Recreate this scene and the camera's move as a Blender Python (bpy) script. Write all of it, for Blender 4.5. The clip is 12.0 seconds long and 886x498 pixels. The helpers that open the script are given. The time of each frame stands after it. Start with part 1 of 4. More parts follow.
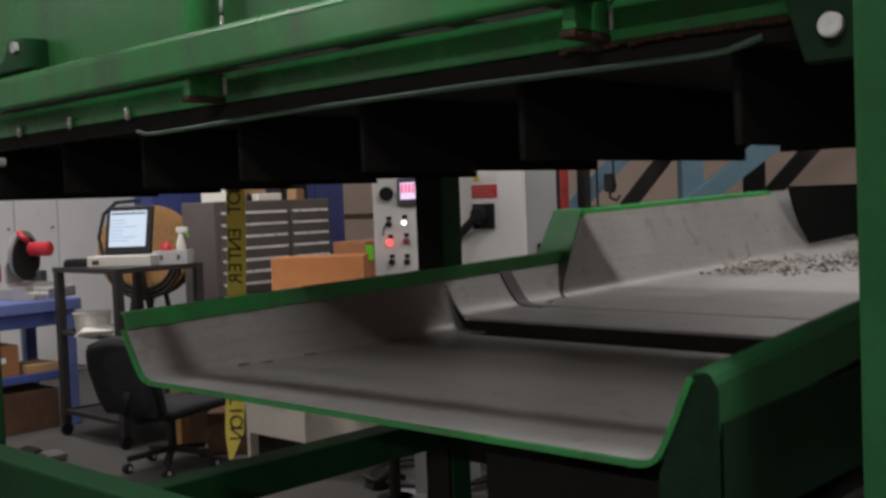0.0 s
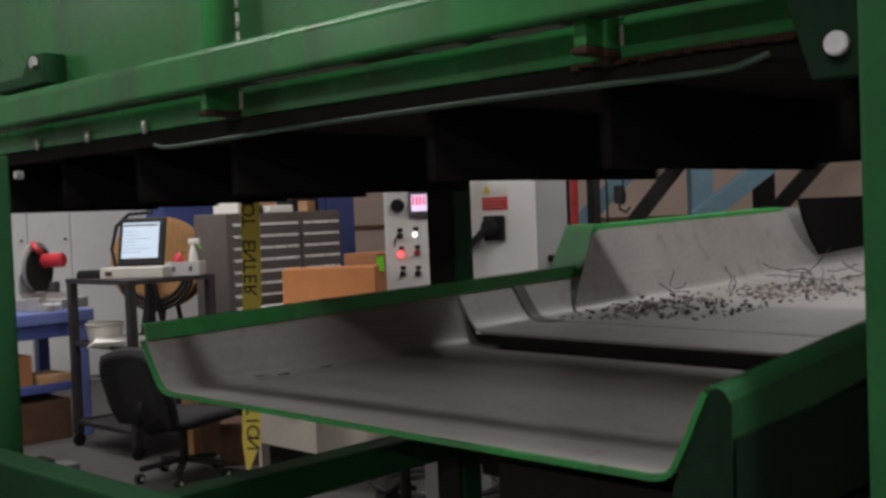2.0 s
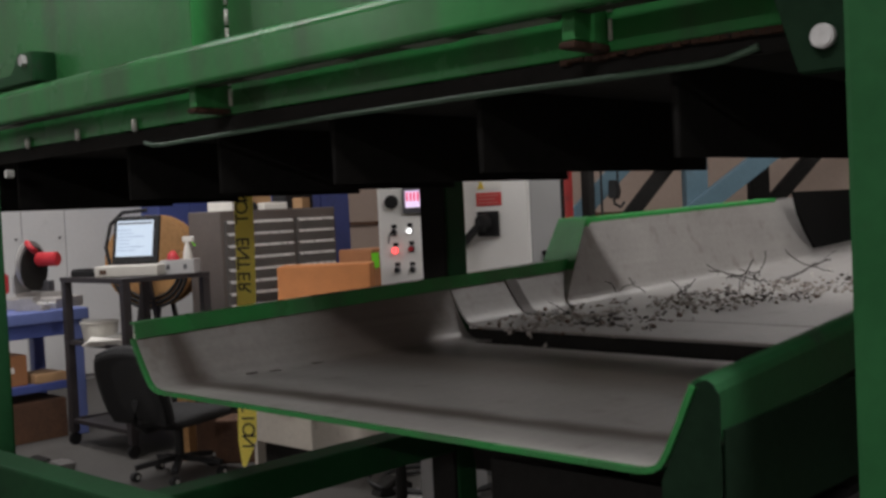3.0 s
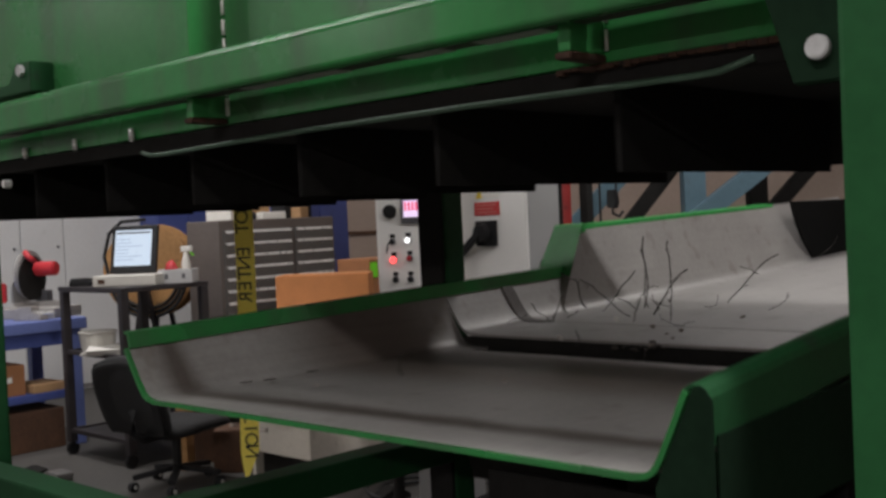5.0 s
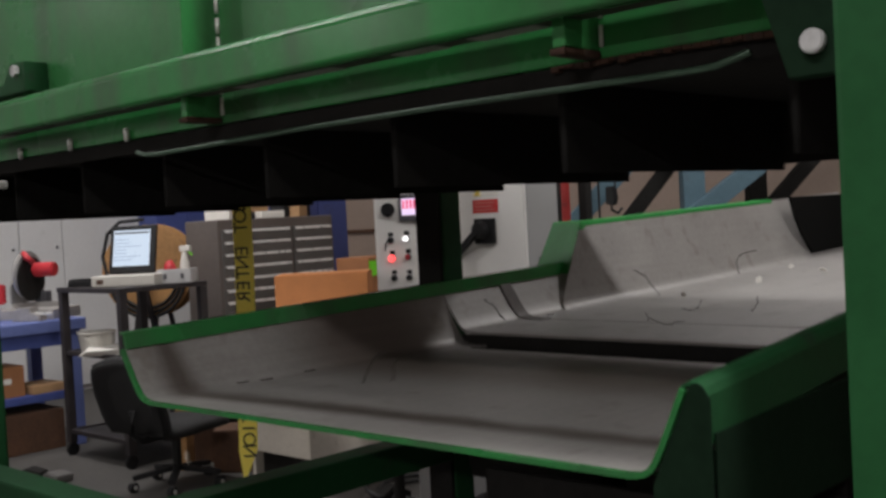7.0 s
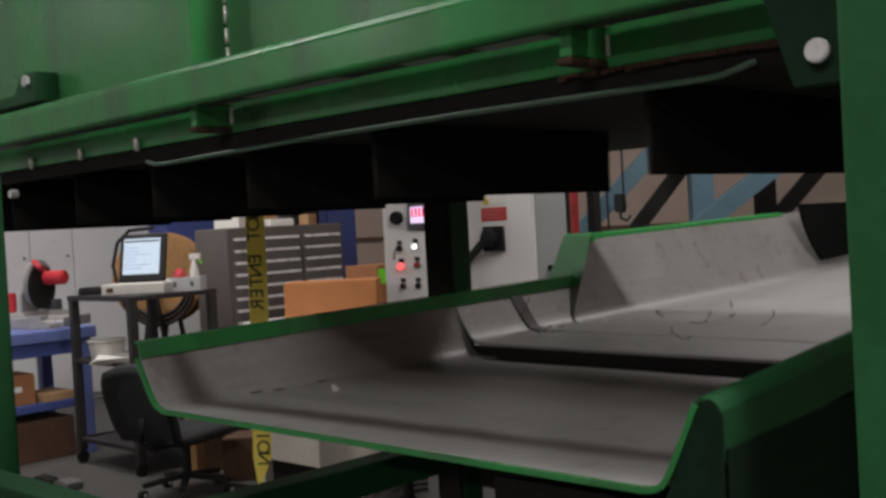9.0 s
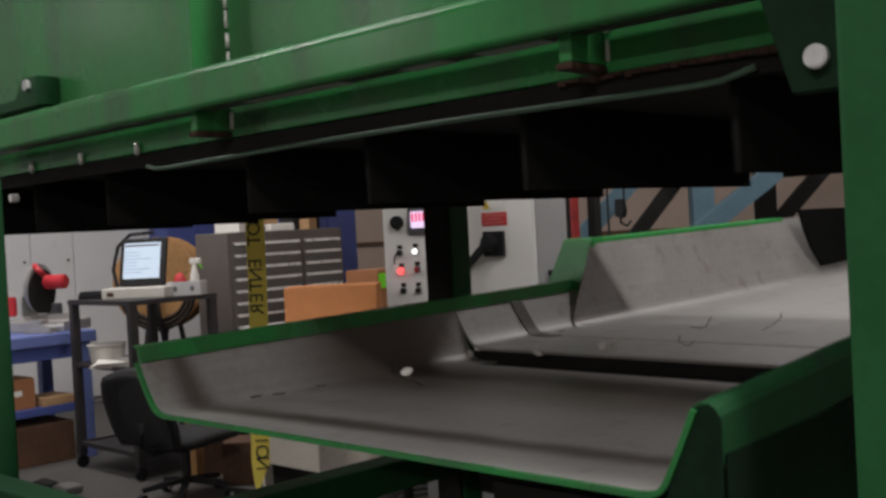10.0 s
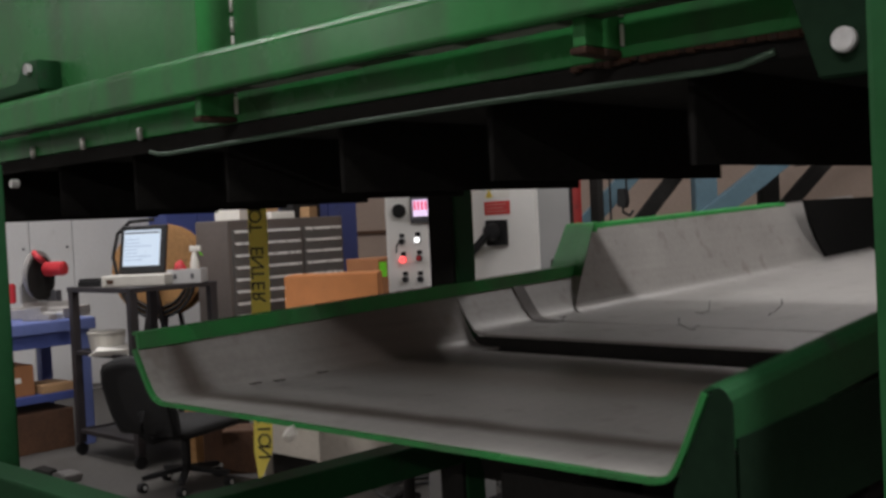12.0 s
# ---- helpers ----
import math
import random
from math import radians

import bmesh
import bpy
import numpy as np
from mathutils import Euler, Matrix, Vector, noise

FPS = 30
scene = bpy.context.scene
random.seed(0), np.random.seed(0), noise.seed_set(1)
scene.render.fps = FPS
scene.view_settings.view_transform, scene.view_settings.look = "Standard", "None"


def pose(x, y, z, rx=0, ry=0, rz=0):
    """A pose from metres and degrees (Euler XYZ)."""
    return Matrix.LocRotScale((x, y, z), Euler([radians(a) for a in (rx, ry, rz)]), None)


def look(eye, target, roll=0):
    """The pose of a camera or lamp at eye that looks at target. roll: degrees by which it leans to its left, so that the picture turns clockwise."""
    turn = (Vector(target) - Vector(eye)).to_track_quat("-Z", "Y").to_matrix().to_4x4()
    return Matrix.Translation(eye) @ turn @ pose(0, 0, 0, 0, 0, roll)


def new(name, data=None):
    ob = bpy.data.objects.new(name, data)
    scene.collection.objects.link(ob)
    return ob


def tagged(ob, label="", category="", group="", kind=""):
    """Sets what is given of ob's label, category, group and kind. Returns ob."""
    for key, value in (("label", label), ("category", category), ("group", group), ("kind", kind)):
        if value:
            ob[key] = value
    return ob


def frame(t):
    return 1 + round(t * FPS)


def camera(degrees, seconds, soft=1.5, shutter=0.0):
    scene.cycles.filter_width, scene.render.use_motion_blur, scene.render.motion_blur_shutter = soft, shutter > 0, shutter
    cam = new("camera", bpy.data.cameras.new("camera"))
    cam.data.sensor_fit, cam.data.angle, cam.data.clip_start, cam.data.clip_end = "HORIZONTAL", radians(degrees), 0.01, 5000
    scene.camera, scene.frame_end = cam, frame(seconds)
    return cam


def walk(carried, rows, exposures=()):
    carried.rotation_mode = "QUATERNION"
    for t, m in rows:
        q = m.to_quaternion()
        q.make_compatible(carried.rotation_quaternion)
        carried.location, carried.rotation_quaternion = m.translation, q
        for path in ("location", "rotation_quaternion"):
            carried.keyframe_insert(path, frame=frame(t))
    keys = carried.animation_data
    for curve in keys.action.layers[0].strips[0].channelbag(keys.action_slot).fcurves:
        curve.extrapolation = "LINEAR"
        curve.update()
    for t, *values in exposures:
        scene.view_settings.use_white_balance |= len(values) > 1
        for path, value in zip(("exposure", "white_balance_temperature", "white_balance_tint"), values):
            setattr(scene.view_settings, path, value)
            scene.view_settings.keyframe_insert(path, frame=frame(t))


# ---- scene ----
cam = camera(45.0, 12.0, soft=3.0, shutter=0.5)
PATH = [
    (0, (-0.017, 0.018, 1.546), (-1.389, 1.471, 1.46), -2.3),
    (0.5, (-0.016, 0.015, 1.546), (-1.387, 1.468, 1.456), -2.3),
    (1, (-0.012, 0.008, 1.546), (-1.387, 1.458, 1.462), -2.4),
    (1.5, (-0.007, -0.006, 1.548), (-1.39, 1.436, 1.479), -2.2),
    (2, (0.001, -0.013, 1.549), (-1.383, 1.429, 1.485), -2.3),
    (2.5, (0.001, -0.002, 1.549), (-1.384, 1.439, 1.476), -2.5),
    (3, (0.005, 0.002, 1.549), (-1.375, 1.448, 1.477), -2.7),
    (5, (0.007, 0.008, 1.551), (-1.372, 1.456, 1.496), -2.7),
    (5.5, (0.017, 0.011, 1.554), (-1.369, 1.452, 1.521), -3.0),
    (6, (0.015, 0.016, 1.553), (-1.371, 1.458, 1.509), -3.0),
    (6.5, (0.006, 0.018, 1.552), (-1.378, 1.462, 1.501), -3.0),
    (7, (0.005, 0.023, 1.551), (-1.374, 1.47, 1.492), -3.1),
    (9, (0.013, 0.018, 1.553), (-1.378, 1.454, 1.509), -3.2),
    (9.5, (0.014, 0.019, 1.552), (-1.374, 1.459, 1.51), -3.2),
    (10, (0.015, 0.019, 1.553), (-1.377, 1.455, 1.518), -3.1),
    (10.5, (0.01, 0.019, 1.551), (-1.381, 1.456, 1.517), -3.0),
    (11, (-0.002, 0.026, 1.551), (-1.391, 1.464, 1.5), -3.1),
    (11.5, (-0.009, 0.029, 1.549), (-1.395, 1.47, 1.491), -3.0),
    (12, (-0.022, 0.027, 1.55), (-1.412, 1.464, 1.495), -2.8),
]
walk(cam, [(t, look(eye, target, roll)) for t, eye, target, roll in PATH])

# ---- world, lights, exposure ----
world = bpy.data.worlds.new("world")
scene.world = world
world.use_nodes = True
world.node_tree.nodes["Background"].inputs[0].default_value = (0.55, 0.6, 0.62, 1)
world.node_tree.nodes["Background"].inputs[1].default_value = 0.02
scene.view_settings.exposure = 0.2


def unseen_lamp(x, y, z, w, d, watts, colour=(1, 0.96, 0.95)):
    lamp = bpy.data.lights.new("unseen_lamp", "AREA")
    lamp.shape, lamp.size, lamp.size_y, lamp.energy, lamp.color = "RECTANGLE", w, d, watts, colour
    ob = new("unseen_lamp", lamp)
    ob.matrix_world = pose(x, y, z)
    return ob


# unseen fluorescent rows under the hall's ceiling; the one at y -9 is added fill
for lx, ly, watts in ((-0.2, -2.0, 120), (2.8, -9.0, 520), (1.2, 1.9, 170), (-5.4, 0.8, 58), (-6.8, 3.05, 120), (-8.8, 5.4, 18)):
    unseen_lamp(lx, ly, 4.9, 2.4, 0.35, watts)
# two bell lamps hang in the western bay
for lx, ly, watts in ((-9.6, -2.3, 8), (-8.5, -4.75, 55)):
    bell = bpy.data.lights.new("bell_lamp", "POINT")
    bell.energy, bell.shadow_soft_size, bell.color = watts, 0.25, (1, 0.97, 0.93)
    new("bell_lamp", bell).matrix_world = pose(lx, ly, 3.9)
# an added, unseen lamp, shorter and lower, brightens the tray's upper end
unseen_lamp(-2.3, 5.7, 3.7, 1.2, 0.3, 36)


# ---- materials ----
def mat(name, colour, rough=0.6, metal=0.0, vary=0.18, scale=6.0, fine=60.0, bump=0.15, second=None, amount=0.0, mottled=0.5, coat=0.0, glow=None, power=0.0, spec=0.5):
    """A surface with stains at two scales, fine relief, and a second colour where it is worn or dirty."""
    m = bpy.data.materials.new(name)
    m.use_nodes = True
    nt = m.node_tree
    b = nt.nodes["Principled BSDF"]
    tc = nt.nodes.new("ShaderNodeTexCoord")
    n1 = nt.nodes.new("ShaderNodeTexNoise")
    n1.inputs["Scale"].default_value, n1.inputs["Detail"].default_value = scale, 6
    n2 = nt.nodes.new("ShaderNodeTexNoise")
    n2.inputs["Scale"].default_value, n2.inputs["Detail"].default_value = fine, 4
    nt.links.new(tc.outputs["Object"], n1.inputs["Vector"])
    nt.links.new(tc.outputs["Object"], n2.inputs["Vector"])
    mixf = nt.nodes.new("ShaderNodeMath")
    mixf.operation = "MULTIPLY_ADD"
    mixf.inputs[1].default_value = 0.6
    add = nt.nodes.new("ShaderNodeMath")
    add.operation = "MULTIPLY"
    add.inputs[1].default_value = 0.4
    nt.links.new(n2.outputs["Fac"], add.inputs[0])
    nt.links.new(n1.outputs["Fac"], mixf.inputs[0])
    nt.links.new(add.outputs[0], mixf.inputs[2])
    ramp = nt.nodes.new("ShaderNodeValToRGB")
    c = Vector(colour)
    ramp.color_ramp.elements[0].position, ramp.color_ramp.elements[1].position = 0.3, 0.7
    ramp.color_ramp.elements[0].color = (*(c * (1 - vary)), 1)
    ramp.color_ramp.elements[1].color = (*(c * (1 + vary)), 1)
    nt.links.new(mixf.outputs[0], ramp.inputs[0])
    out = ramp.outputs[0]
    if second:
        n3 = nt.nodes.new("ShaderNodeTexNoise")
        n3.inputs["Scale"].default_value, n3.inputs["Detail"].default_value = scale * 2.3, 9
        nt.links.new(tc.outputs["Object"], n3.inputs["Vector"])
        r3 = nt.nodes.new("ShaderNodeValToRGB")
        r3.color_ramp.elements[0].position, r3.color_ramp.elements[1].position = 0.72 - mottled * 0.25, 0.8 - mottled * 0.2
        r3.color_ramp.elements[1].color = (amount, amount, amount, 1)
        nt.links.new(n3.outputs["Fac"], r3.inputs[0])
        mx = nt.nodes.new("ShaderNodeMixRGB")
        mx.inputs[2].default_value = (*second, 1)
        nt.links.new(r3.outputs[0], mx.inputs[0])
        nt.links.new(out, mx.inputs[1])
        out = mx.outputs[0]
    nt.links.new(out, b.inputs["Base Color"])
    rr = nt.nodes.new("ShaderNodeMapRange")
    rr.inputs["To Min"].default_value, rr.inputs["To Max"].default_value = max(0.02, rough - 0.12), min(1, rough + 0.12)
    nt.links.new(n1.outputs["Fac"], rr.inputs["Value"])
    nt.links.new(rr.outputs[0], b.inputs["Roughness"])
    b.inputs["Metallic"].default_value = metal
    b.inputs["Coat Weight"].default_value = coat
    b.inputs["Specular IOR Level"].default_value = spec
    if bump:
        bp = nt.nodes.new("ShaderNodeBump")
        bp.inputs["Strength"].default_value, bp.inputs["Distance"].default_value = bump, 0.004
        nt.links.new(n2.outputs["Fac"], bp.inputs["Height"])
        nt.links.new(bp.outputs[0], b.inputs["Normal"])
    if glow:
        b.inputs["Emission Color"].default_value, b.inputs["Emission Strength"].default_value = (*glow, 1), power
    return m


GREEN = mat("green enamel", (0.034, 0.21, 0.057), 0.26, 0, 0.14, 3, 40, 0.03, (0.03, 0.06, 0.03), 0.5, 0.2, spec=0.3)


def sheen_runs(m, sheen, amount):
    """Upright greyish runs over a paint, a hand's width across: reflections put into the colour."""
    nt = m.node_tree
    b = nt.nodes["Principled BSDF"]
    colour = b.inputs["Base Color"].links[0].from_socket
    tc = next(n for n in nt.nodes if n.type == "TEX_COORD")
    mp = nt.nodes.new("ShaderNodeMapping")
    mp.inputs["Scale"].default_value = (5.5, 5.5, 1.1)
    nt.links.new(tc.outputs["Object"], mp.inputs["Vector"])
    no = nt.nodes.new("ShaderNodeTexNoise")
    no.inputs["Scale"].default_value, no.inputs["Detail"].default_value = 1.0, 3
    nt.links.new(mp.outputs[0], no.inputs["Vector"])
    r = nt.nodes.new("ShaderNodeMapRange")
    r.inputs["From Min"].default_value, r.inputs["From Max"].default_value = 0.42, 0.72
    r.inputs["To Min"].default_value, r.inputs["To Max"].default_value = 0.0, amount
    nt.links.new(no.outputs["Fac"], r.inputs["Value"])
    mx = nt.nodes.new("ShaderNodeMixRGB")
    mx.inputs[2].default_value = (*sheen, 1)
    nt.links.new(r.outputs[0], mx.inputs[0])
    nt.links.new(colour, mx.inputs[1])
    nt.links.new(mx.outputs[0], b.inputs["Base Color"])


sheen_runs(GREEN, (0.06, 0.09, 0.06), 0.7)
# one green paint copied: first lightened as if lit, next four darkened as shaded
GREEN_LIT = mat("green tray paint lightened as lit", (0.038, 0.29, 0.066), 0.5, 0, 0.16, 4, 50, 0.1, (0.03, 0.06, 0.03), 0.6, 0.35, spec=0.2)
GREEN_SHADE_1 = mat("dusty green frame paint with shade in it", (0.016, 0.088, 0.028), 0.45, 0, 0.2, 4, 50, 0.1, (0.03, 0.05, 0.03), 0.5, 0.3, spec=0.25)
GREEN_SHADE_4 = mat("black green paint with the deepest shade", (0.009, 0.022, 0.012), 0.9, 0, 0.3, 5, 50, 0.2, spec=0.06)
GREEN_SHADE_3 = mat("dark green paint with deep shade in it", (0.008, 0.042, 0.015), 0.7, 0, 0.3, 4, 50, 0.12, spec=0.15)
GREEN_SHADE_2 = mat("dull green paint with shade in it", (0.011, 0.066, 0.022), 0.6, 0, 0.2, 4, 50, 0.12, (0.03, 0.035, 0.03), 0.7, 0.4, spec=0.25)
STEEL = mat("worn grey steel", (0.4, 0.385, 0.37), 0.45, 0.35, 0.22, 5, 70, 0.1, (0.12, 0.1, 0.085), 0.6, 0.4)
BLACK = mat("black rubber", (0.012, 0.012, 0.012), 0.7, 0, 0.3, 8, 60, 0.2)
CLEAT_RUBBER = mat("black cleat rubber", (0.015, 0.0145, 0.014), 0.95, 0.0, 0.3, 5, 50, 0.2, spec=0.03)
# belt rubber lightened to stand for light bounced up from the tray
RUBBER = mat("lightened black belt rubber", (0.04, 0.038, 0.036), 0.9, 0.0, 0.3, 5, 50, 0.2, spec=0.08)
DARK = mat("dull black steel", (0.02, 0.019, 0.018), 0.85, 0.0, 0.3, 5, 50, 0.3, spec=0.12)
HOPPER_BLACK = mat("deep black steel", (0.008, 0.008, 0.0078), 0.9, 0.0, 0.3, 5, 50, 0.2, spec=0.05)
RUST = mat("rusty edge", (0.05, 0.022, 0.012), 0.85, 0.1, 0.5, 20, 120, 0.5, (0.02, 0.015, 0.012), 0.9, 0.7)
BRIGHT = mat("bright steel", (0.75, 0.75, 0.73), 0.3, 0.35, 0.15, 20, 120, 0.1)
PIN = mat("dull aluminium", (0.5, 0.5, 0.5), 0.5, 0.2, 0.2, 20, 120, 0.2)
BAR = mat("greenish scraped bar", (0.07, 0.125, 0.085), 0.5, 0.2, 0.25, 14, 90, 0.2)
GRIME = mat("dark oily grime", (0.06, 0.05, 0.045), 0.55, 0.3, 0.4, 12, 60, 0.2)
CONCRETE = mat("stained concrete", (0.062, 0.058, 0.054), 0.7, 0, 0.3, 1.2, 25, 0.2, (0.05, 0.045, 0.04), 0.6, 0.5)
WHITE = mat("white painted sheet", (0.62, 0.62, 0.62), 0.5, 0, 0.06, 2, 30, 0.04, (0.4, 0.4, 0.38), 0.3, 0.2)
CREAM = mat("soiled cream paint", (0.5, 0.46, 0.4), 0.55, 0, 0.12, 3, 40, 0.06, (0.22, 0.18, 0.14), 0.6, 0.5)
BEIGE = mat("beige wall", (0.37, 0.285, 0.235), 0.8, 0, 0.12, 1.5, 30, 0.1)
CEIL = mat("grey ceiling", (0.35, 0.35, 0.35), 0.9, 0, 0.1, 1, 20, 0.05)
ENCL = mat("off white powder coat", (0.8, 0.785, 0.76), 0.5, 0, 0.05, 4, 120, 0.05)
ENCL_S = mat("grey powder coat", (0.37, 0.37, 0.37), 0.5, 0, 0.05, 4, 120, 0.05)
BLUE = mat("blue painted steel", (0.06, 0.085, 0.27), 0.5, 0, 0.15, 4, 50, 0.1, (0.05, 0.06, 0.1), 0.5, 0.3)
SKY_BLUE = mat("light blue truss paint", (0.08, 0.145, 0.185), 0.5, 0, 0.15, 4, 50, 0.1, (0.06, 0.08, 0.1), 0.4, 0.3)
CHEST = mat("grey brown enamel", (0.125, 0.12, 0.115), 0.5, 0.1, 0.15, 4, 60, 0.06)
CHEST_S = mat("brown grey enamel", (0.13, 0.11, 0.1), 0.5, 0.1, 0.2, 3, 60, 0.06)
CARD = mat("orange brown cardboard", (0.5, 0.2, 0.07), 0.85, 0, 0.15, 6, 80, 0.15, (0.3, 0.13, 0.06), 0.5, 0.3)
WOOD = mat("brown plywood", (0.36, 0.19, 0.07), 0.7, 0, 0.3, 5, 40, 0.2, (0.12, 0.06, 0.025), 0.7, 0.5)
BROWN = mat("dark brown crate", (0.085, 0.04, 0.021), 0.8, 0, 0.35, 6, 50, 0.3)
PLASTIC = mat("black plastic", (0.014, 0.014, 0.015), 0.5, 0, 0.2, 10, 90, 0.08, spec=0.3)
GREY_PL = mat("dark grey plastic", (0.09, 0.09, 0.1), 0.5, 0, 0.15, 10, 90, 0.08)
FABRIC = mat("charcoal upholstery", (0.016, 0.016, 0.017), 0.85, 0, 0.3, 12, 300, 0.4)
LIGHT_PL = mat("pale grey plastic", (0.6, 0.58, 0.53), 0.5, 0, 0.08, 8, 60, 0.05)
FRAME = mat("dark painted angle iron", (0.035, 0.03, 0.032), 0.55, 0.3, 0.25, 8, 60, 0.15)
RED = mat("red plastic", (0.5, 0.03, 0.04), 0.45, 0, 0.15, 8, 60, 0.06)
RED_PIPE = mat("dull red paint", (0.3, 0.022, 0.02), 0.5, 0, 0.25, 8, 60, 0.06, (0.1, 0.02, 0.02), 0.6, 0.5)
RED_SIGN = mat("red sign print", (0.55, 0.04, 0.04), 0.5, 0, 0.05, 8, 60, 0.03)
YELLOW = mat("yellow barrier tape", (0.9, 0.74, 0.13), 0.45, 0, 0.08, 8, 60, 0.05)


def film_through(m, colour, share):
    """Lets light through a thin plastic film."""
    nt = m.node_tree
    film = nt.nodes.new("ShaderNodeBsdfTranslucent")
    film.inputs[0].default_value = (*colour, 1)
    both = nt.nodes.new("ShaderNodeMixShader")
    both.inputs[0].default_value = share
    nt.links.new(nt.nodes["Principled BSDF"].outputs[0], both.inputs[1])
    nt.links.new(film.outputs[0], both.inputs[2])
    nt.links.new(both.outputs[0], next(n for n in nt.nodes if n.type == "OUTPUT_MATERIAL").inputs[0])


film_through(YELLOW, (0.95, 0.8, 0.16), 0.5)
INK = mat("black print", (0.035, 0.028, 0.012), 0.6, 0, 0.1, 8, 60, 0)
PAPER = mat("white paper", (0.75, 0.73, 0.68), 0.8, 0, 0.08, 8, 60, 0.05)
LIME = mat("lime green label", (0.2, 0.75, 0.03), 0.5, 0, 0.05, 8, 60, 0.02)
COPPER = mat("dark wire", (0.03, 0.025, 0.022), 0.5, 0.3, 0.4, 30, 120, 0.1)
CHIP = mat("grey brown shred", (0.26, 0.23, 0.205), 0.8, 0, 0.5, 25, 120, 0.3)
SCREEN = mat("lit laptop screen", (0.02, 0.02, 0.02), 0.3, 0, 0, 8, 60, 0, glow=(0.72, 0.84, 1.0), power=0.75)
HMI = mat("lit panel screen", (0.02, 0.02, 0.02), 0.3, 0, 0, 8, 60, 0, glow=(0.9, 0.7, 1.0), power=0.9)
HMI_RED = mat("lit red bars", (0.02, 0.02, 0.02), 0.3, 0, 0, 8, 60, 0, glow=(1.0, 0.08, 0.2), power=0.8)
LAMP_RED = mat("lit red lamp", (0.4, 0.02, 0.02), 0.3, 0, 0, 8, 60, 0, glow=(1.0, 0.08, 0.08), power=2.0)
LAMP_WHITE = mat("lit white lamp", (0.6, 0.6, 0.6), 0.3, 0, 0, 8, 60, 0, glow=(1, 1, 1), power=1.6)


# ---- building helpers ----
def thing(name, label, category, x=0, y=0, z=0, rz=0, group="", kind=""):
    ob = new(name)
    ob.empty_display_size = 0.1
    ob.matrix_world = pose(x, y, z, 0, 0, rz)
    return tagged(ob, label, category, group, kind)


def part(name, bm, material, parent=None, label="", world=False, smooth=False):
    """Links a bmesh as one mesh under a thing or a part; world: it was built in the room's own measures."""
    if world and parent:
        top = parent if parent.parent is None else parent.parent
        bm.transform(top.matrix_basis.inverted())
    me = bpy.data.meshes.new(name)
    bmesh.ops.recalc_face_normals(bm, faces=bm.faces)
    bm.to_mesh(me)
    bm.free()
    for m in material if isinstance(material, (list, tuple)) else (material,):
        me.materials.append(m)
    if smooth:
        for p in me.polygons:
            p.use_smooth = True
    ob = new(name, me)
    ob.parent = parent
    if label:
        ob["label"] = label
    return ob


def box(x0, x1, y0, y1, z0, z1, bevel=0.004, m=None, bm=None):
    own = bmesh.new()
    bmesh.ops.create_cube(own, size=1, matrix=Matrix.Translation(((x0 + x1) / 2, (y0 + y1) / 2, (z0 + z1) / 2)) @ Matrix.Diagonal((abs(x1 - x0), abs(y1 - y0), abs(z1 - z0), 1)))
    if bevel:
        bmesh.ops.bevel(own, geom=own.edges[:], offset=min(bevel, 0.45 * min(abs(x1 - x0), abs(y1 - y0), abs(z1 - z0))), segments=2, affect="EDGES", profile=0.6)
    if m:
        own.transform(m)
    return join(bm, own)


def join(bm, own):
    if bm is None:
        return own
    me = bpy.data.meshes.new("tmp")
    own.to_mesh(me)
    own.free()
    bm.from_mesh(me)
    bpy.data.meshes.remove(me)
    return bm


def rod(a, b, r, r2=None, n=14, bm=None, bevel=0.0):
    """A round bar or cone from a to b."""
    a, b = Vector(a), Vector(b)
    own = bmesh.new()
    q = (b - a).to_track_quat("Z", "Y").to_matrix().to_4x4()
    bmesh.ops.create_cone(own, cap_ends=True, segments=n, radius1=r, radius2=r if r2 is None else r2, depth=(b - a).length, matrix=Matrix.Translation((a + b) / 2) @ q)
    if bevel:
        caps = [e for e in own.edges if sum(len(f.verts) > 4 for f in e.link_faces) == 1]
        bmesh.ops.bevel(own, geom=caps, offset=bevel, segments=2, affect="EDGES")
    return join(bm, own)


def bar(a, b, w, h, bm=None, bevel=0.003):
    """A square bar from a to b, w across and h high."""
    a, b = Vector(a), Vector(b)
    d = (b - a).normalized()
    side = d.cross(Vector((0, 0, 1)))
    side = side.normalized() if side.length > 1e-4 else Vector((1, 0, 0))
    up = side.cross(d)
    m = Matrix.Translation((a + b) / 2) @ Matrix((side, d, up)).transposed().to_4x4()
    return box(-w / 2, w / 2, -(b - a).length / 2, (b - a).length / 2, -h / 2, h / 2, bevel, m, bm)


def pipe(points, r, n=8, bm=None):
    """A bent round wire through points."""
    pts = [Vector(p) for p in points]
    own = bmesh.new()
    rings = []
    for i, p in enumerate(pts):
        d = (pts[min(i + 1, len(pts) - 1)] - pts[max(i - 1, 0)]).normalized()
        q = d.to_track_quat("Z", "Y")
        rings.append([own.verts.new(p + q @ Vector((r * math.cos(k * math.tau / n), r * math.sin(k * math.tau / n), 0))) for k in range(n)])
    for r0, r1 in zip(rings, rings[1:]):
        for k in range(n):
            own.faces.new((r0[k], r0[(k + 1) % n], r1[(k + 1) % n], r1[k]))
    own.faces.new(rings[0][::-1])
    own.faces.new(rings[-1])
    return join(bm, own)


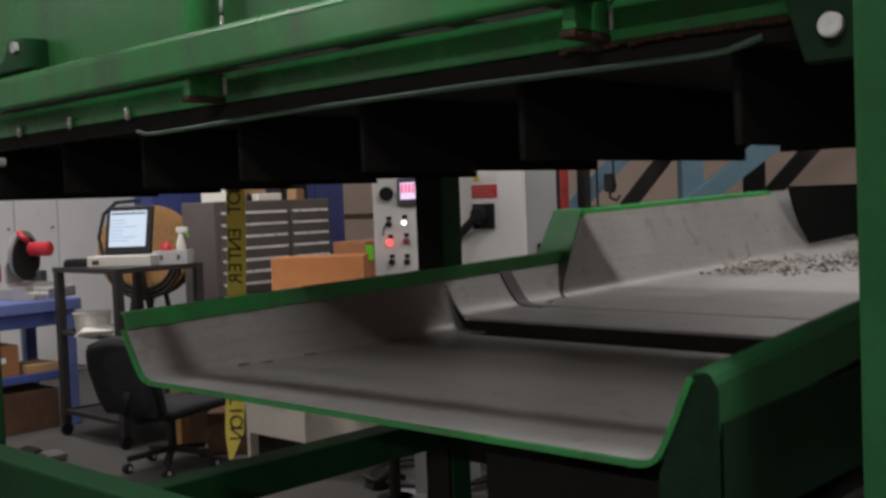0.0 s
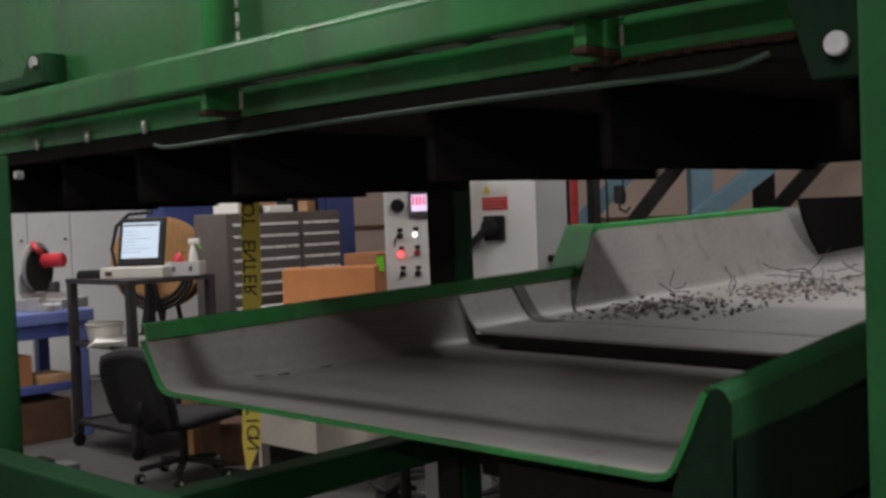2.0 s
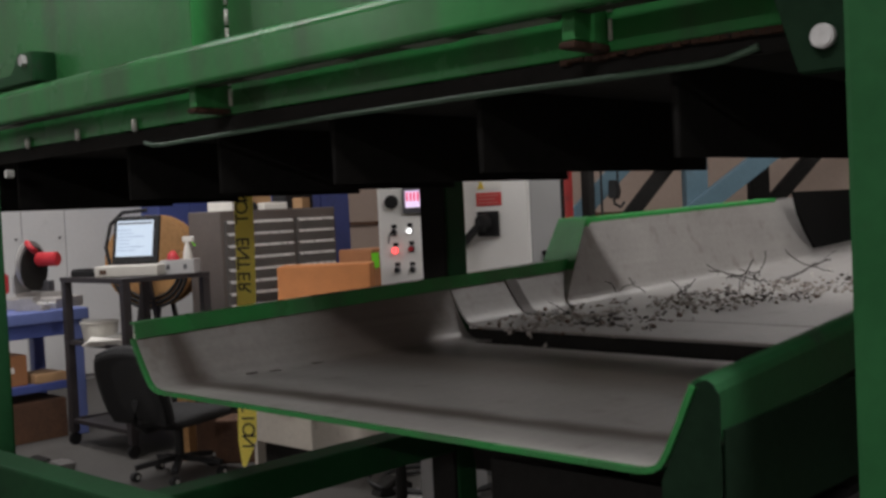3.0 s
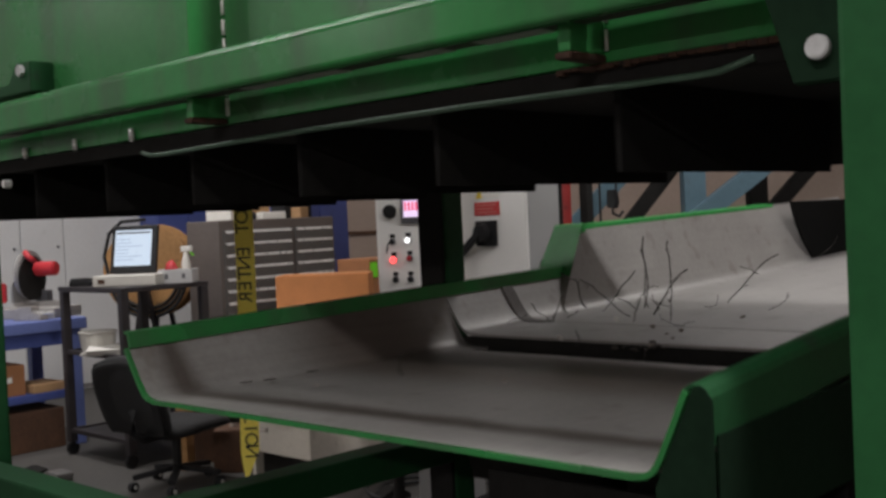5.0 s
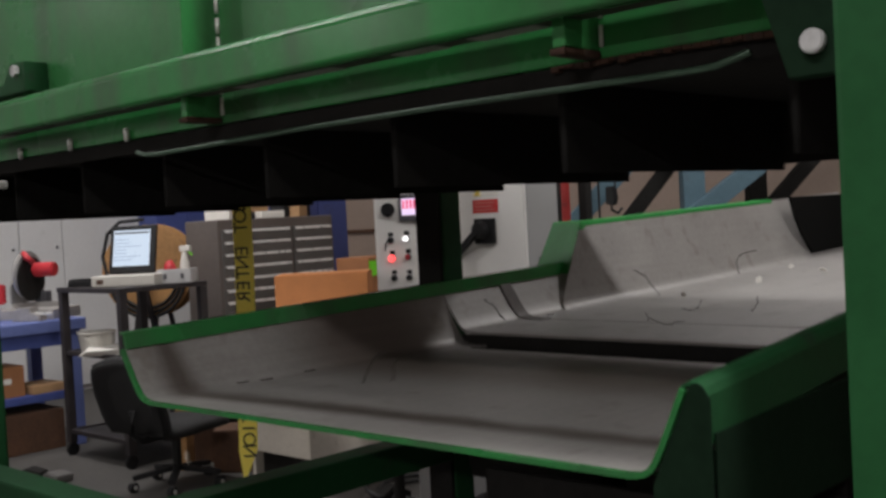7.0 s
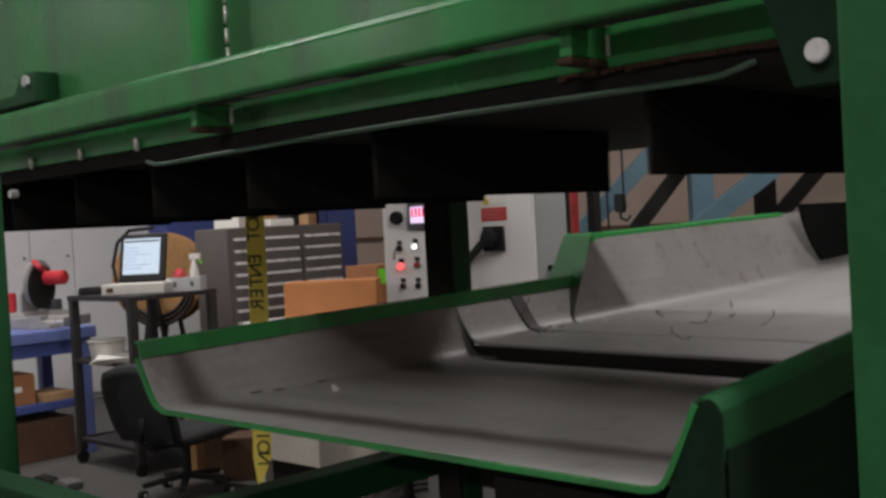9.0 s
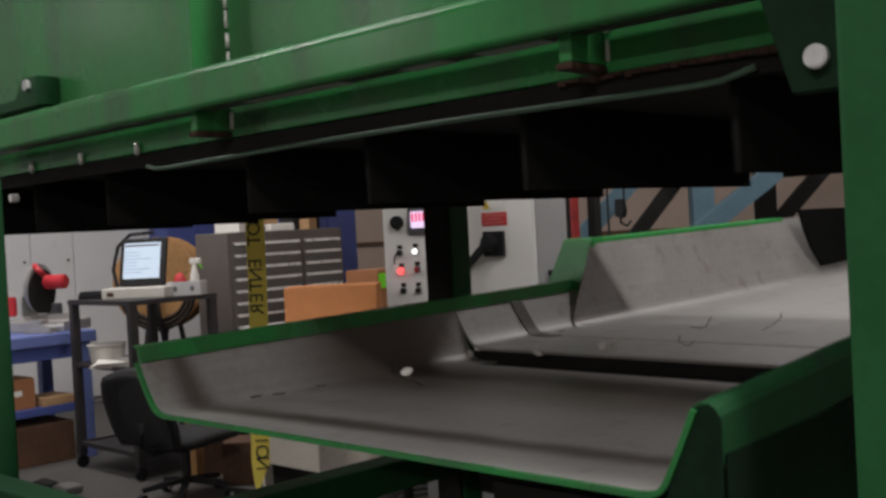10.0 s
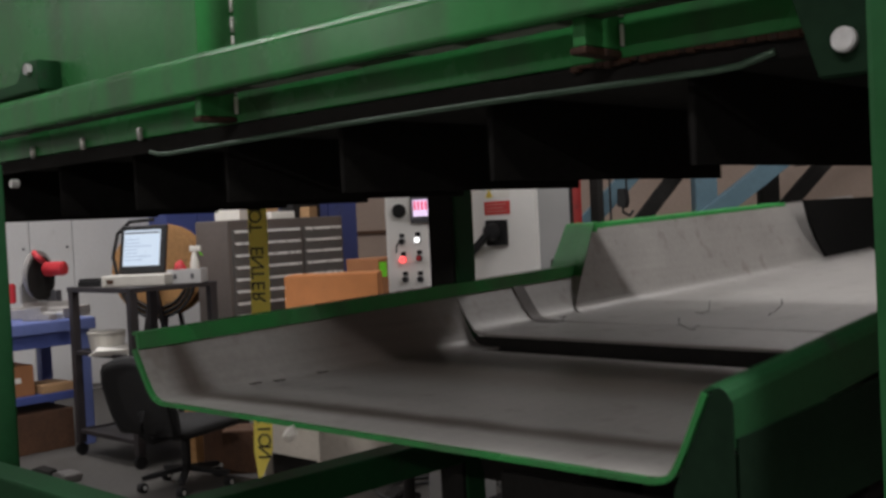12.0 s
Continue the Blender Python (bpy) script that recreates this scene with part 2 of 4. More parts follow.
def extrude(profile, a, b, axis="y", bm=None, bevel=0.0):
    """A closed outline pushed from a to b along an axis. The outline lies in the other two axes, in order."""
    own = bmesh.new()
    put = {"x": lambda u, v, w: (w, u, v), "y": lambda u, v, w: (u, w, v), "z": lambda u, v, w: (u, v, w)}[axis]
    v0 = [own.verts.new(put(u, v, a)) for u, v in profile]
    v1 = [own.verts.new(put(u, v, b)) for u, v in profile]
    own.faces.new(v0)
    own.faces.new(v1[::-1])
    for i in range(len(v0)):
        j = (i + 1) % len(v0)
        own.faces.new((v0[i], v0[j], v1[j], v1[i]))
    bmesh.ops.recalc_face_normals(own, faces=own.faces)
    if bevel:
        bmesh.ops.bevel(own, geom=own.edges[:], offset=bevel, segments=2, affect="EDGES")
    return join(bm, own)


def letters(text, size, m):
    """Flat raised letters of the built-in font as a bmesh, laid out by m."""
    cu = bpy.data.curves.new("letters", "FONT")
    cu.body, cu.size, cu.align_x, cu.align_y, cu.extrude, cu.resolution_u = text, size, "CENTER", "CENTER", 0.0004, 3
    ob = bpy.data.objects.new("letters", cu)
    me = bpy.data.meshes.new_from_object(ob)
    bm = bmesh.new()
    bm.from_mesh(me)
    bm.transform(m)
    bpy.data.objects.remove(ob)
    bpy.data.curves.remove(cu)
    bpy.data.meshes.remove(me)
    return bm


def structure(name, bm, material, label):
    return tagged(part(name, bm, material), label, "", "", "structure")


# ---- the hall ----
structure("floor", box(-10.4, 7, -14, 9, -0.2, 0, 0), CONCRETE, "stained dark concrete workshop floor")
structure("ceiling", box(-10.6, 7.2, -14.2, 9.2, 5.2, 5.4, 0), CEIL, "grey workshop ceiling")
structure("wall_west", box(-10.4, -10.2, -14, 9, 0, 5.2, 0), WHITE, "white sheet wall of the workshop")
structure("wall_north", box(-10.2, 7, 8.6, 8.8, 0, 5.2, 0), BEIGE, "beige painted workshop wall")
structure("trim", box(-10.2, 7, 8.56, 8.6, 1.42, 1.46, 0.004), BROWN, "narrow brown rail along the beige wall")
structure("wall_east", box(6.8, 7, -14, 8.6, 0, 5.2, 0), BEIGE, "beige painted workshop wall")
# unseen wall, set far back to hold the added lamp
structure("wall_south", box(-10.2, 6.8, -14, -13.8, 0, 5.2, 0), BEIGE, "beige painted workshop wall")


# ---- the green machine that spans the tray ----
BELT_R, BELT_X0, BELT_Z, BELT_LOOP, BELT_SPEED, CLEAT = 0.235, -0.45, 2.025, 8.90, 1.19, 0.168
BELT_RUN = (BELT_LOOP - math.tau * BELT_R) / 2
BELT_X1 = BELT_X0 - BELT_RUN
CLEATS = []


def belt_at(s, out=0.0):
    """The place on the belt's loop s metres along it: x, z and the outward turn in degrees (180: straight down)."""
    s %= BELT_LOOP
    arc = math.pi * BELT_R
    r = BELT_R + out
    if s < BELT_RUN:
        return BELT_X0 - s, BELT_Z - r, 180.0
    s -= BELT_RUN
    if s < arc:
        a = 180 + 180 * s / arc
        return BELT_X1 + r * math.sin(radians(a)), BELT_Z + r * math.cos(radians(a)), a
    s -= arc
    if s < BELT_RUN:
        return BELT_X1 + s, BELT_Z + r, 360.0
    s -= BELT_RUN
    a = 360 + 180 * s / arc
    return BELT_X0 + r * math.sin(radians(a)), BELT_Z + r * math.cos(radians(a)), a


def green_machine():
    ma = thing("screening_machine", "large green painted steel screening machine over the tray", "machine", -1.7, 2.2, 0)
    P = lambda n, bm, m, label="", up=None, smooth=False: part(n, bm, m, up or ma, label, world=True, smooth=smooth)
    # lower frame
    P("post", box(-0.5, -0.37, 1.2, 1.33, 0, 2.3, 0.008), GREEN_SHADE_1)
    P("post", box(-3.1, -2.97, 1.2, 1.33, 0, 1.765, 0.008), GREEN_SHADE_2)
    P("post", box(-2.81, -2.695, 2.86, 2.96, 0, 1.793, 0.008), GREEN_SHADE_2)
    # black plate stands in for the shade on the post's front
    P("shade_plate", box(-2.815, -2.7, 2.842, 2.858, 0.02, 1.79, 0.003), DARK, "black plate in place of the post's shaded front")
    P("post", box(-0.62, -0.51, 2.83, 2.94, 0, 1.793, 0.008), GREEN_SHADE_2)
    P("base_beam", box(-3.4, -0.3, 1.11, 1.195, 0.87, 0.982, 0.008), GREEN_SHADE_3)
    P("side_rail", box(-2.78, -2.67, 1.335, 2.825, 0.665, 0.772, 0.008), GREEN_SHADE_2)
    P("foot_plate", box(-2.88, -2.62, 2.79, 3.05, 0, 0.015, 0.003), GREEN_SHADE_2)
    # upper box with its fins and the rail that runs along them
    P("side_panel", box(-4.6, -0.66, 1.58, 1.62, 1.812, 2.5, 0.004), GREEN)
    P("back_panel", box(-4.6, -0.5, 2.56, 2.6, 1.835, 2.5, 0.004), GREEN_SHADE_2)
    P("top_panel", box(-4.6, -0.5, 1.62, 2.56, 2.46, 2.5, 0.004), GREEN_SHADE_2)
    for x in (-2.205, -1.075):
        P("fin", box(x - 0.026, x, 1.478, 1.579, 1.826, 2.46, 0.003), GREEN)
        P("fin_shoe", box(x - 0.03, x + 0.004, 1.472, 1.578, 1.812, 1.825, 0.004), RUST, "rusty welded foot under the fin")
        weld = None
        for k in range(12):
            z = 1.832 + 0.05 * k
            weld = rod((x + 0.006, 1.576, z), (x + 0.006, 1.576, z + 0.03 + 0.015 * random.random()), 0.004 + 0.002 * random.random(), n=7, bm=weld)
        P("weld_seam", weld, BRIGHT, "shiny bead of weld", smooth=True)
    rail = []
    for cy, cz, a0, a1, r in ((1.459, 1.950, 90, 0, 0.018), (1.463, 1.882, 0, -90, 0.012), (1.449, 1.882, -90, -180, 0.012), (1.460, 1.944, 180, 90, 0.023)):
        for k in range(6):
            a = radians(a0 + (a1 - a0) * k / 5)
            rail.append((cy + r * math.cos(a), cz + r * math.sin(a)))
    P("front_rail", extrude(rail, -3.9, -0.56, "x"), GREEN, smooth=False)
    P("backing_strip", box(-3.88, -0.58, 1.4795, 1.53, 1.874, 1.89, 0.003), GRIME, "dark strip behind the rail")
    for x, w in ((-3.52, 0.3), (-2.02, 0.34), (-1.5, 0.12), (-1.3, 0.16)):
        P("scraped_patch", box(x, x + w, 1.485, 1.528, 1.8715, 1.8738, 0.001), STEEL, "scraped bare steel patch")
    P("lip_bar", pipe([(-2.6, 1.572, 1.772), (-2.56, 1.572, 1.762), (-2.5, 1.572, 1.76), (-1.86, 1.572, 1.769), (-1.4, 1.572, 1.77), (-0.9, 1.572, 1.766), (-0.85, 1.572, 1.768), (-0.79, 1.572, 1.782)], 0.006), BAR, "scraped pale edge bar with a bent end", smooth=True)
    P("skirt", box(-4.6, -0.55, 1.59, 1.61, 1.772, 1.811, 0.003), DARK, "black skirt strip")
    # back edge set so the machine's shadow on the deck ends near the slot
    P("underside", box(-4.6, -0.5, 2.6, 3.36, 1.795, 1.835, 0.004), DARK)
    # added plate that keeps the belt's right end dark
    P("end_closure", box(-1.25, -0.5, 2.575, 2.59, 1.64, 1.794, 0.002), DARK, "black plate added to close the belt's end")
    # the cross belt: a black rubber loop over two drums
    loop = bmesh.new()
    rings = []
    for r in (BELT_R, BELT_R - 0.01):
        for y in (1.625, 2.54):
            rings.append([loop.verts.new((p[0], y, p[1])) for p in [belt_at(BELT_LOOP * k / 120, r - BELT_R)[:2] for k in range(120)]])
    for a, b in ((0, 1), (1, 3), (3, 2), (2, 0)):
        for k in range(120):
            q = (k + 1) % 120
            loop.faces.new((rings[a][k], rings[a][q], rings[b][q], rings[b][k]))
    P("belt", loop, RUBBER, "black rubber cross belt")
    for x in (BELT_X0, BELT_X1):
        P("drum", rod((x, 1.63, BELT_Z), (x, 2.535, BELT_Z), BELT_R - 0.012, n=32), DARK)
    for start in [0.07] + [0.785 + 0.4535 * k for k in range(18)]:
        own = extrude([(-0.008, 0.0), (0.008, 0.0), (0.004, CLEAT), (-0.004, CLEAT)], 1.63 - 2.2, 2.52 - 2.2, "y")
        CLEATS.append((part("cleat", own, CLEAT_RUBBER, ma, "upright black rubber cleat"), start))
    for k in range(26):
        x = -1.18 + 0.018 * k
        P("rust_flake", box(x, x + 0.0175, 1.572, 1.589, 1.803 + random.uniform(-0.005, 0.002), 1.811, 0.002), RUST)
    for x in (-3.293, -2.969, -2.647):
        P("bolt", rod((x, 1.571, 1.806), (x, 1.571, 1.842), 0.008, bevel=0.003), BRIGHT, "bright steel bolt", smooth=True)
    P("bolt", rod((-3.44, 1.56, 1.735), (-3.44, 1.585, 1.735), 0.014, n=6), BRIGHT, "bright steel bolt")
    plate = P("pin_bracket", extrude([(-0.66, 2.0), (-0.505, 2.0), (-0.505, 1.69), (-0.565, 1.69)], 1.225, 1.25, "y", bevel=0.003), GREEN_SHADE_4, "dark green bracket plate with shade in its colour")
    P("pin", rod((-0.530, 1.212, 1.7305), (-0.530, 1.2245, 1.7305), 0.0145, n=24, bevel=0.002), PIN, "dull round pivot pin", plate)
    lug = P("lug", extrude([(-3.45, 1.995), (-3.09, 1.995), (-3.09, 2.085), (-3.19, 2.09), (-3.24, 2.03), (-3.45, 2.03)], 1.505, 1.579, "y", bevel=0.004), GREEN_SHADE_2, "dark green mounting lug")
    P("lug_bolt", rod((-3.14, 1.49, 2.06), (-3.14, 1.504, 2.06), 0.018, n=6), PIN, "hexagonal bolt head", lug)
    return ma


green_machine()


# ---- the vibrating tray ----
def floor_z(y):
    return 1.124 + 0.03 * (y - 1.47)


TRAY_AT = (-1.71, 1.47, 1.124)


def tray():
    tr = thing("vibrating_tray", "bare steel vibrating conveyor tray with green painted edges", "conveyor tray", *TRAY_AT)
    P = lambda n, bm, m, label="", up=None, smooth=False: part(n, bm, m, up or tr, label, world=True, smooth=smooth)

    def sheet(outline, y0, y1, t=0.008, steps=1, start_rake=0.0, end_rake=0.0, near=0.0, rise=0.0):
        """A bent plate: an open outline of (x, rise over the deck), with thickness t below and outside. rake: how far the ends lean along the tray; near: the fall of the lower deck; rise: added slope."""
        bm = bmesh.new()
        rows = []
        for s in range(steps + 1):
            yc = y0 + (y1 - y0) * s / steps
            for k in (0, 1):
                pts = []
                for i, (x, r) in enumerate(outline):
                    a, b = outline[max(i - 1, 0)], outline[min(i + 1, len(outline) - 1)]
                    d = Vector((b[0] - a[0], b[1] - a[1])).normalized()
                    y = yc + (start_rake * r if s == 0 else end_rake * r)
                    low = near * min(1, max(0, 1 - r / 0.12)) * max(0, y - 1.47)
                    pts.append(bm.verts.new((x + d.y * t * k, y, floor_z(y) - low + rise * (y - 1.47) + r - d.x * t * k)))
                rows.append(pts)
        for s in range(steps):
            f0, f1, g0, g1 = rows[2 * s:2 * s + 4]
            for i in range(len(outline) - 1):
                bm.faces.new((f0[i], f0[i + 1], g0[i + 1], g0[i]))
                bm.faces.new((f1[i], g1[i], g1[i + 1], f1[i + 1]))
            for i in (0, -1):
                bm.faces.new((f0[i], g0[i], g1[i], f1[i]))
        for f0, f1 in (rows[:2], rows[-2:]):
            for i in range(len(outline) - 1):
                bm.faces.new((f0[i], f1[i], f1[i + 1], f0[i + 1]))
        return bm

    def curve(pts, n=4):
        """Rounds the inner corners of an outline."""
        out = [pts[0]]
        for a, b, c in zip(pts, pts[1:], pts[2:]):
            for k in range(n + 1):
                u = k / n
                p, q = Vector(a).lerp(b, 0.55 + 0.45 * u), Vector(b).lerp(c, 0.45 * u)
                out.append(tuple(p.lerp(q, u)))
        return out + [pts[-1]]

    wall_l = curve([(-2.549, 0.128), (-2.49, 0.036), (-2.455, 0.0), (-2.36, 0.0)])
    wall_r = curve([(-1.03, 0.0), (-0.945, 0.0), (-0.92, 0.045), (-0.876, 0.145)])
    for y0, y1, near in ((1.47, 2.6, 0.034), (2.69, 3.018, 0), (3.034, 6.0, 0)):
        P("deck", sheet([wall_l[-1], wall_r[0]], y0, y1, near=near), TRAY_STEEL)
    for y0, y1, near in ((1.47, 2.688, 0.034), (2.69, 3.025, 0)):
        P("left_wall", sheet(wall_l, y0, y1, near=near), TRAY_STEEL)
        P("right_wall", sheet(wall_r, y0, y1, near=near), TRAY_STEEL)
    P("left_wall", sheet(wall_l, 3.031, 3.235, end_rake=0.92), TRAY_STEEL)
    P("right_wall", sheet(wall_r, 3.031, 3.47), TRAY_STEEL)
    # the slot that most scrap drops through; chute plates added to keep it dark
    P("drop_chute", extrude([(2.588, floor_z(2.6) - 0.048), (2.596, floor_z(2.6) - 0.048), (2.596, 0.7), (2.588, 0.7)], -2.364, -1.02, "x"), DARK, "black chute plate under the slot")
    P("drop_chute", extrude([(2.692, floor_z(2.69) - 0.009), (2.70, floor_z(2.69) - 0.009), (2.70, 0.7), (2.692, 0.7)], -2.47, -0.93, "x"), DARK, "black chute plate under the slot")
    for x in (-2.372, -1.02):
        P("drop_chute", box(x, x + 0.008, 2.597, 2.71, 0.7, floor_z(2.5) - 0.045, 0), DARK, "black chute plate under the slot")
    joint = [(x + 0.004, r + 0.002) for x, r in wall_l]
    P("joint_strip", sheet(joint, 2.985, 3.045, 0.003), GRIME, "dirty bent joint strip")
    P("raised_wall", sheet(curve([(-2.56, 0.315), (-2.475, 0.03), (-2.44, 0.0), (-2.36, 0.0)]), 3.235, 6.0, start_rake=0.92), TRAY_STEEL)
    P("raised_wall", sheet(curve([(-1.03, 0.0), (-0.945, 0.0), (-0.92, 0.045), (-0.85, 0.315)]), 3.47, 6.0), TRAY_STEEL)
    # green edges
    P("rim_bar", sheet([(-2.572, 0.17), (-2.552, 0.168), (-2.542, 0.125)], 1.47, 3.44, 0.008), GREEN)
    P("rim_slope", extrude([(3.39, floor_z(3.39) + 0.135), (3.52, floor_z(3.52) + 0.322), (3.60, floor_z(3.6) + 0.322), (3.60, floor_z(3.6) + 0.30), (3.54, floor_z(3.54) + 0.30), (3.42, floor_z(3.42) + 0.125)], -2.70, -2.552, "x", bevel=0.003), GREEN_LIT)
    low_edge = [(-2.455, 0.0), (-2.49, 0.036), (-2.549, 0.128), (-2.585, 0.22), (-2.60, 0.312)]
    high_edge = [(-2.44, 0.0), (-2.477, 0.036), (-2.505, 0.128), (-2.532, 0.22), (-2.559, 0.312)]
    for name, span, m in (("gusset", (0, 1), TRAY_STEEL), ("slope_edge", (2, 3), GREEN_LIT)):
        gus = bmesh.new()
        for t in (0, 0.004):
            a = [gus.verts.new((x, 3.233 + 0.92 * r + t, floor_z(3.25 + r) + r)) for x, r in low_edge]
            b = [gus.verts.new((x, 3.233 + 0.92 * r + t, floor_z(3.25 + r) + r)) for x, r in high_edge]
            for k in span:
                gus.faces.new((a[k], a[k + 1], b[k + 1], b[k]))
        bmesh.ops.delete(gus, geom=[v for v in gus.verts if not v.link_faces], context="VERTS")
        P(name, gus, m)
    P("rim_bar", bar((-2.60, 3.58, floor_z(3.58) + 0.31), (-2.60, 5.17, floor_z(5.17) + 0.31), 0.09, 0.018), GREEN_LIT)
    P("rim_flange", sheet([(-0.878, 0.14), (-0.873, 0.15), (-0.864, 0.155), (-0.846, 0.154), (-0.836, 0.147), (-0.83, 0.135), (-0.829, 0.06)], 1.462, 3.3, 0.006, rise=0.055), GREEN_SHADE_2)
    P("rim_bar", bar((-0.845, 3.3, floor_z(3.3) + 0.308), (-0.845, 6.0, floor_z(6.0) + 0.308), 0.04, 0.022), GREEN_LIT)
    P("lip_edge", sheet(wall_l + wall_r, 1.458, 1.469, 0.0105), GREEN, "green painted front edge")
    # the tray's shaded side, its darkness put into the paint
    P("outer_side", extrude([(1.475, 1.03), (1.475, 1.2), (5.2, 1.32), (5.2, 1.03)], -0.8285, -0.8245, "x"), GREEN_SHADE_4)
    P("end_plate", extrude([(-0.862, 1.262), (-0.856, 1.275), (-0.846, 1.279), (-0.835, 1.273), (-0.8235, 1.255), (-0.8235, 1.03), (-0.93, 1.03), (-0.93, 1.108), (-0.906, 1.165)], 1.4565, 1.4605, "y"), GREEN_SHADE_4, "black end plate with the tray side's shade in its colour")
    for k, (x, y) in enumerate(((-2.40, 1.73), (-2.37, 1.79), (-2.36, 1.93), (-2.42, 3.12))):
        flake = extrude([(x + 0.008 * math.cos(a) * (0.6 + 0.5 * random.random()), y + 0.022 * math.sin(a) * (0.6 + 0.5 * random.random())) for a in (0, 1, 2, 3, 4.2, 5.3)], floor_z(y) + 0.0005, floor_z(y) + 0.003, "z")
        P("dirt_spot", flake, GRIME, "dark caked dirt spot")
    for y in (1.95, 3.0, 4.4):
        P("cross_beam", box(-2.42, -0.95, y, y + 0.1, floor_z(y) - 0.16, floor_z(y) - 0.05, 0.005), GREEN_SHADE_2)
    return tr




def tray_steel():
    """The tray's steel: scuffed along its length, with a cast shadow's dark stripe painted in behind the lip."""
    m = mat("scuffed tray steel", (0.34, 0.328, 0.314), 0.47, 0.2, 0.16, 4, 60, 0.05, (0.18, 0.15, 0.13), 0.45, 0.55)
    nt = m.node_tree
    b = nt.nodes["Principled BSDF"]
    colour = b.inputs["Base Color"].links[0].from_socket
    tc = next(n for n in nt.nodes if n.type == "TEX_COORD")
    sep = nt.nodes.new("ShaderNodeSeparateXYZ")
    nt.links.new(tc.outputs["Object"], sep.inputs[0])

    def math_node(op, a, c):
        n = nt.nodes.new("ShaderNodeMath")
        n.operation = op
        for k, v in enumerate((a, c)):
            if isinstance(v, (int, float)):
                n.inputs[k].default_value = v
            else:
                nt.links.new(v, n.inputs[k])
        return n.outputs[0]

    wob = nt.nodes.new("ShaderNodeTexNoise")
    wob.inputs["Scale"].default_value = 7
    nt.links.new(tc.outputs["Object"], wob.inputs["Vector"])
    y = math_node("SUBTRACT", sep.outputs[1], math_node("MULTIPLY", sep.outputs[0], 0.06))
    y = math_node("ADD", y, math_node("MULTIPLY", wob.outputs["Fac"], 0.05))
    # dark stripe behind the lip: a shadow put into the colour
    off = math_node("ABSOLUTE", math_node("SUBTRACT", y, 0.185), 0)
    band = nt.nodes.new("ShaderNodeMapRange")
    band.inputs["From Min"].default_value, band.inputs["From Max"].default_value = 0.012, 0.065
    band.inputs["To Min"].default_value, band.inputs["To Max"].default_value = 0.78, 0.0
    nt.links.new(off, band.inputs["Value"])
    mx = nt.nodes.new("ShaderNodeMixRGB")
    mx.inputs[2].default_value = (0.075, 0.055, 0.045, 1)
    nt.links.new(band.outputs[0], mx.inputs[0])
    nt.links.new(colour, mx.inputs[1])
    # brown dirt before the slot, deepened to carry the machine's shadow
    slot_shade = nt.nodes.new("ShaderNodeMapRange")
    slot_shade.interpolation_type = "SMOOTHSTEP"
    slot_shade.inputs["From Min"].default_value, slot_shade.inputs["From Max"].default_value = 0.45, 0.1
    slot_shade.inputs["To Min"].default_value, slot_shade.inputs["To Max"].default_value = 0.0, 0.85
    nt.links.new(math_node("ABSOLUTE", math_node("SUBTRACT", y, 0.9), 0), slot_shade.inputs["Value"])
    mc = nt.nodes.new("ShaderNodeMixRGB")
    mc.inputs[2].default_value = (0.12, 0.095, 0.08, 1)
    nt.links.new(slot_shade.outputs[0], mc.inputs[0])
    nt.links.new(mx.outputs[0], mc.inputs[1])
    mx = mc
    # long scuffs
    mp = nt.nodes.new("ShaderNodeMapping")
    mp.inputs["Scale"].default_value = (45, 1.2, 45)
    nt.links.new(tc.outputs["Object"], mp.inputs["Vector"])
    sc = nt.nodes.new("ShaderNodeTexNoise")
    sc.inputs["Scale"].default_value, sc.inputs["Detail"].default_value = 1.0, 5
    nt.links.new(mp.outputs[0], sc.inputs["Vector"])
    r = nt.nodes.new("ShaderNodeMapRange")
    r.inputs["To Min"].default_value, r.inputs["To Max"].default_value = 0.85, 1.1
    nt.links.new(sc.outputs["Fac"], r.inputs["Value"])
    mul = nt.nodes.new("ShaderNodeMixRGB")
    mul.blend_type, mul.inputs[0].default_value = "MULTIPLY", 1
    nt.links.new(mx.outputs[0], mul.inputs[1])
    nt.links.new(r.outputs[0], mul.inputs[2])
    nt.links.new(mul.outputs[0], b.inputs["Base Color"])
    return m


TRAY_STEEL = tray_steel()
TRAY = tray()


def support_frame():
    ob = thing("support_frame", "black steel support frame standing under the tray", "support frame", -1.3, 3.2, 0)
    P = lambda n, bm, m, label="": part(n, bm, m, ob, label, world=True)
    for x in (-1.47, -0.9):
        for y in (2.05, 4.45):
            P("leg", box(x - 0.05, x + 0.05, y - 0.05, y + 0.05, 0, 0.98, 0.006), DARK)
    P("cross_bar", box(-1.9, -0.85, 2.0, 2.1, 0.98, 1.015, 0.006), DARK)
    P("cross_bar", box(-2.35, -0.85, 4.4, 4.5, 0.98, 1.08, 0.006), DARK)
    # added black sheets in place of the shade under the tray
    P("shade_plate", box(-1.55, -0.8, 1.75, 1.77, 0.0, 1.0, 0.004), DARK)
    P("shade_plate", box(-0.80, -0.78, 1.75, 4.8, 0.0, 1.0, 0.004), DARK)
    return ob


support_frame()


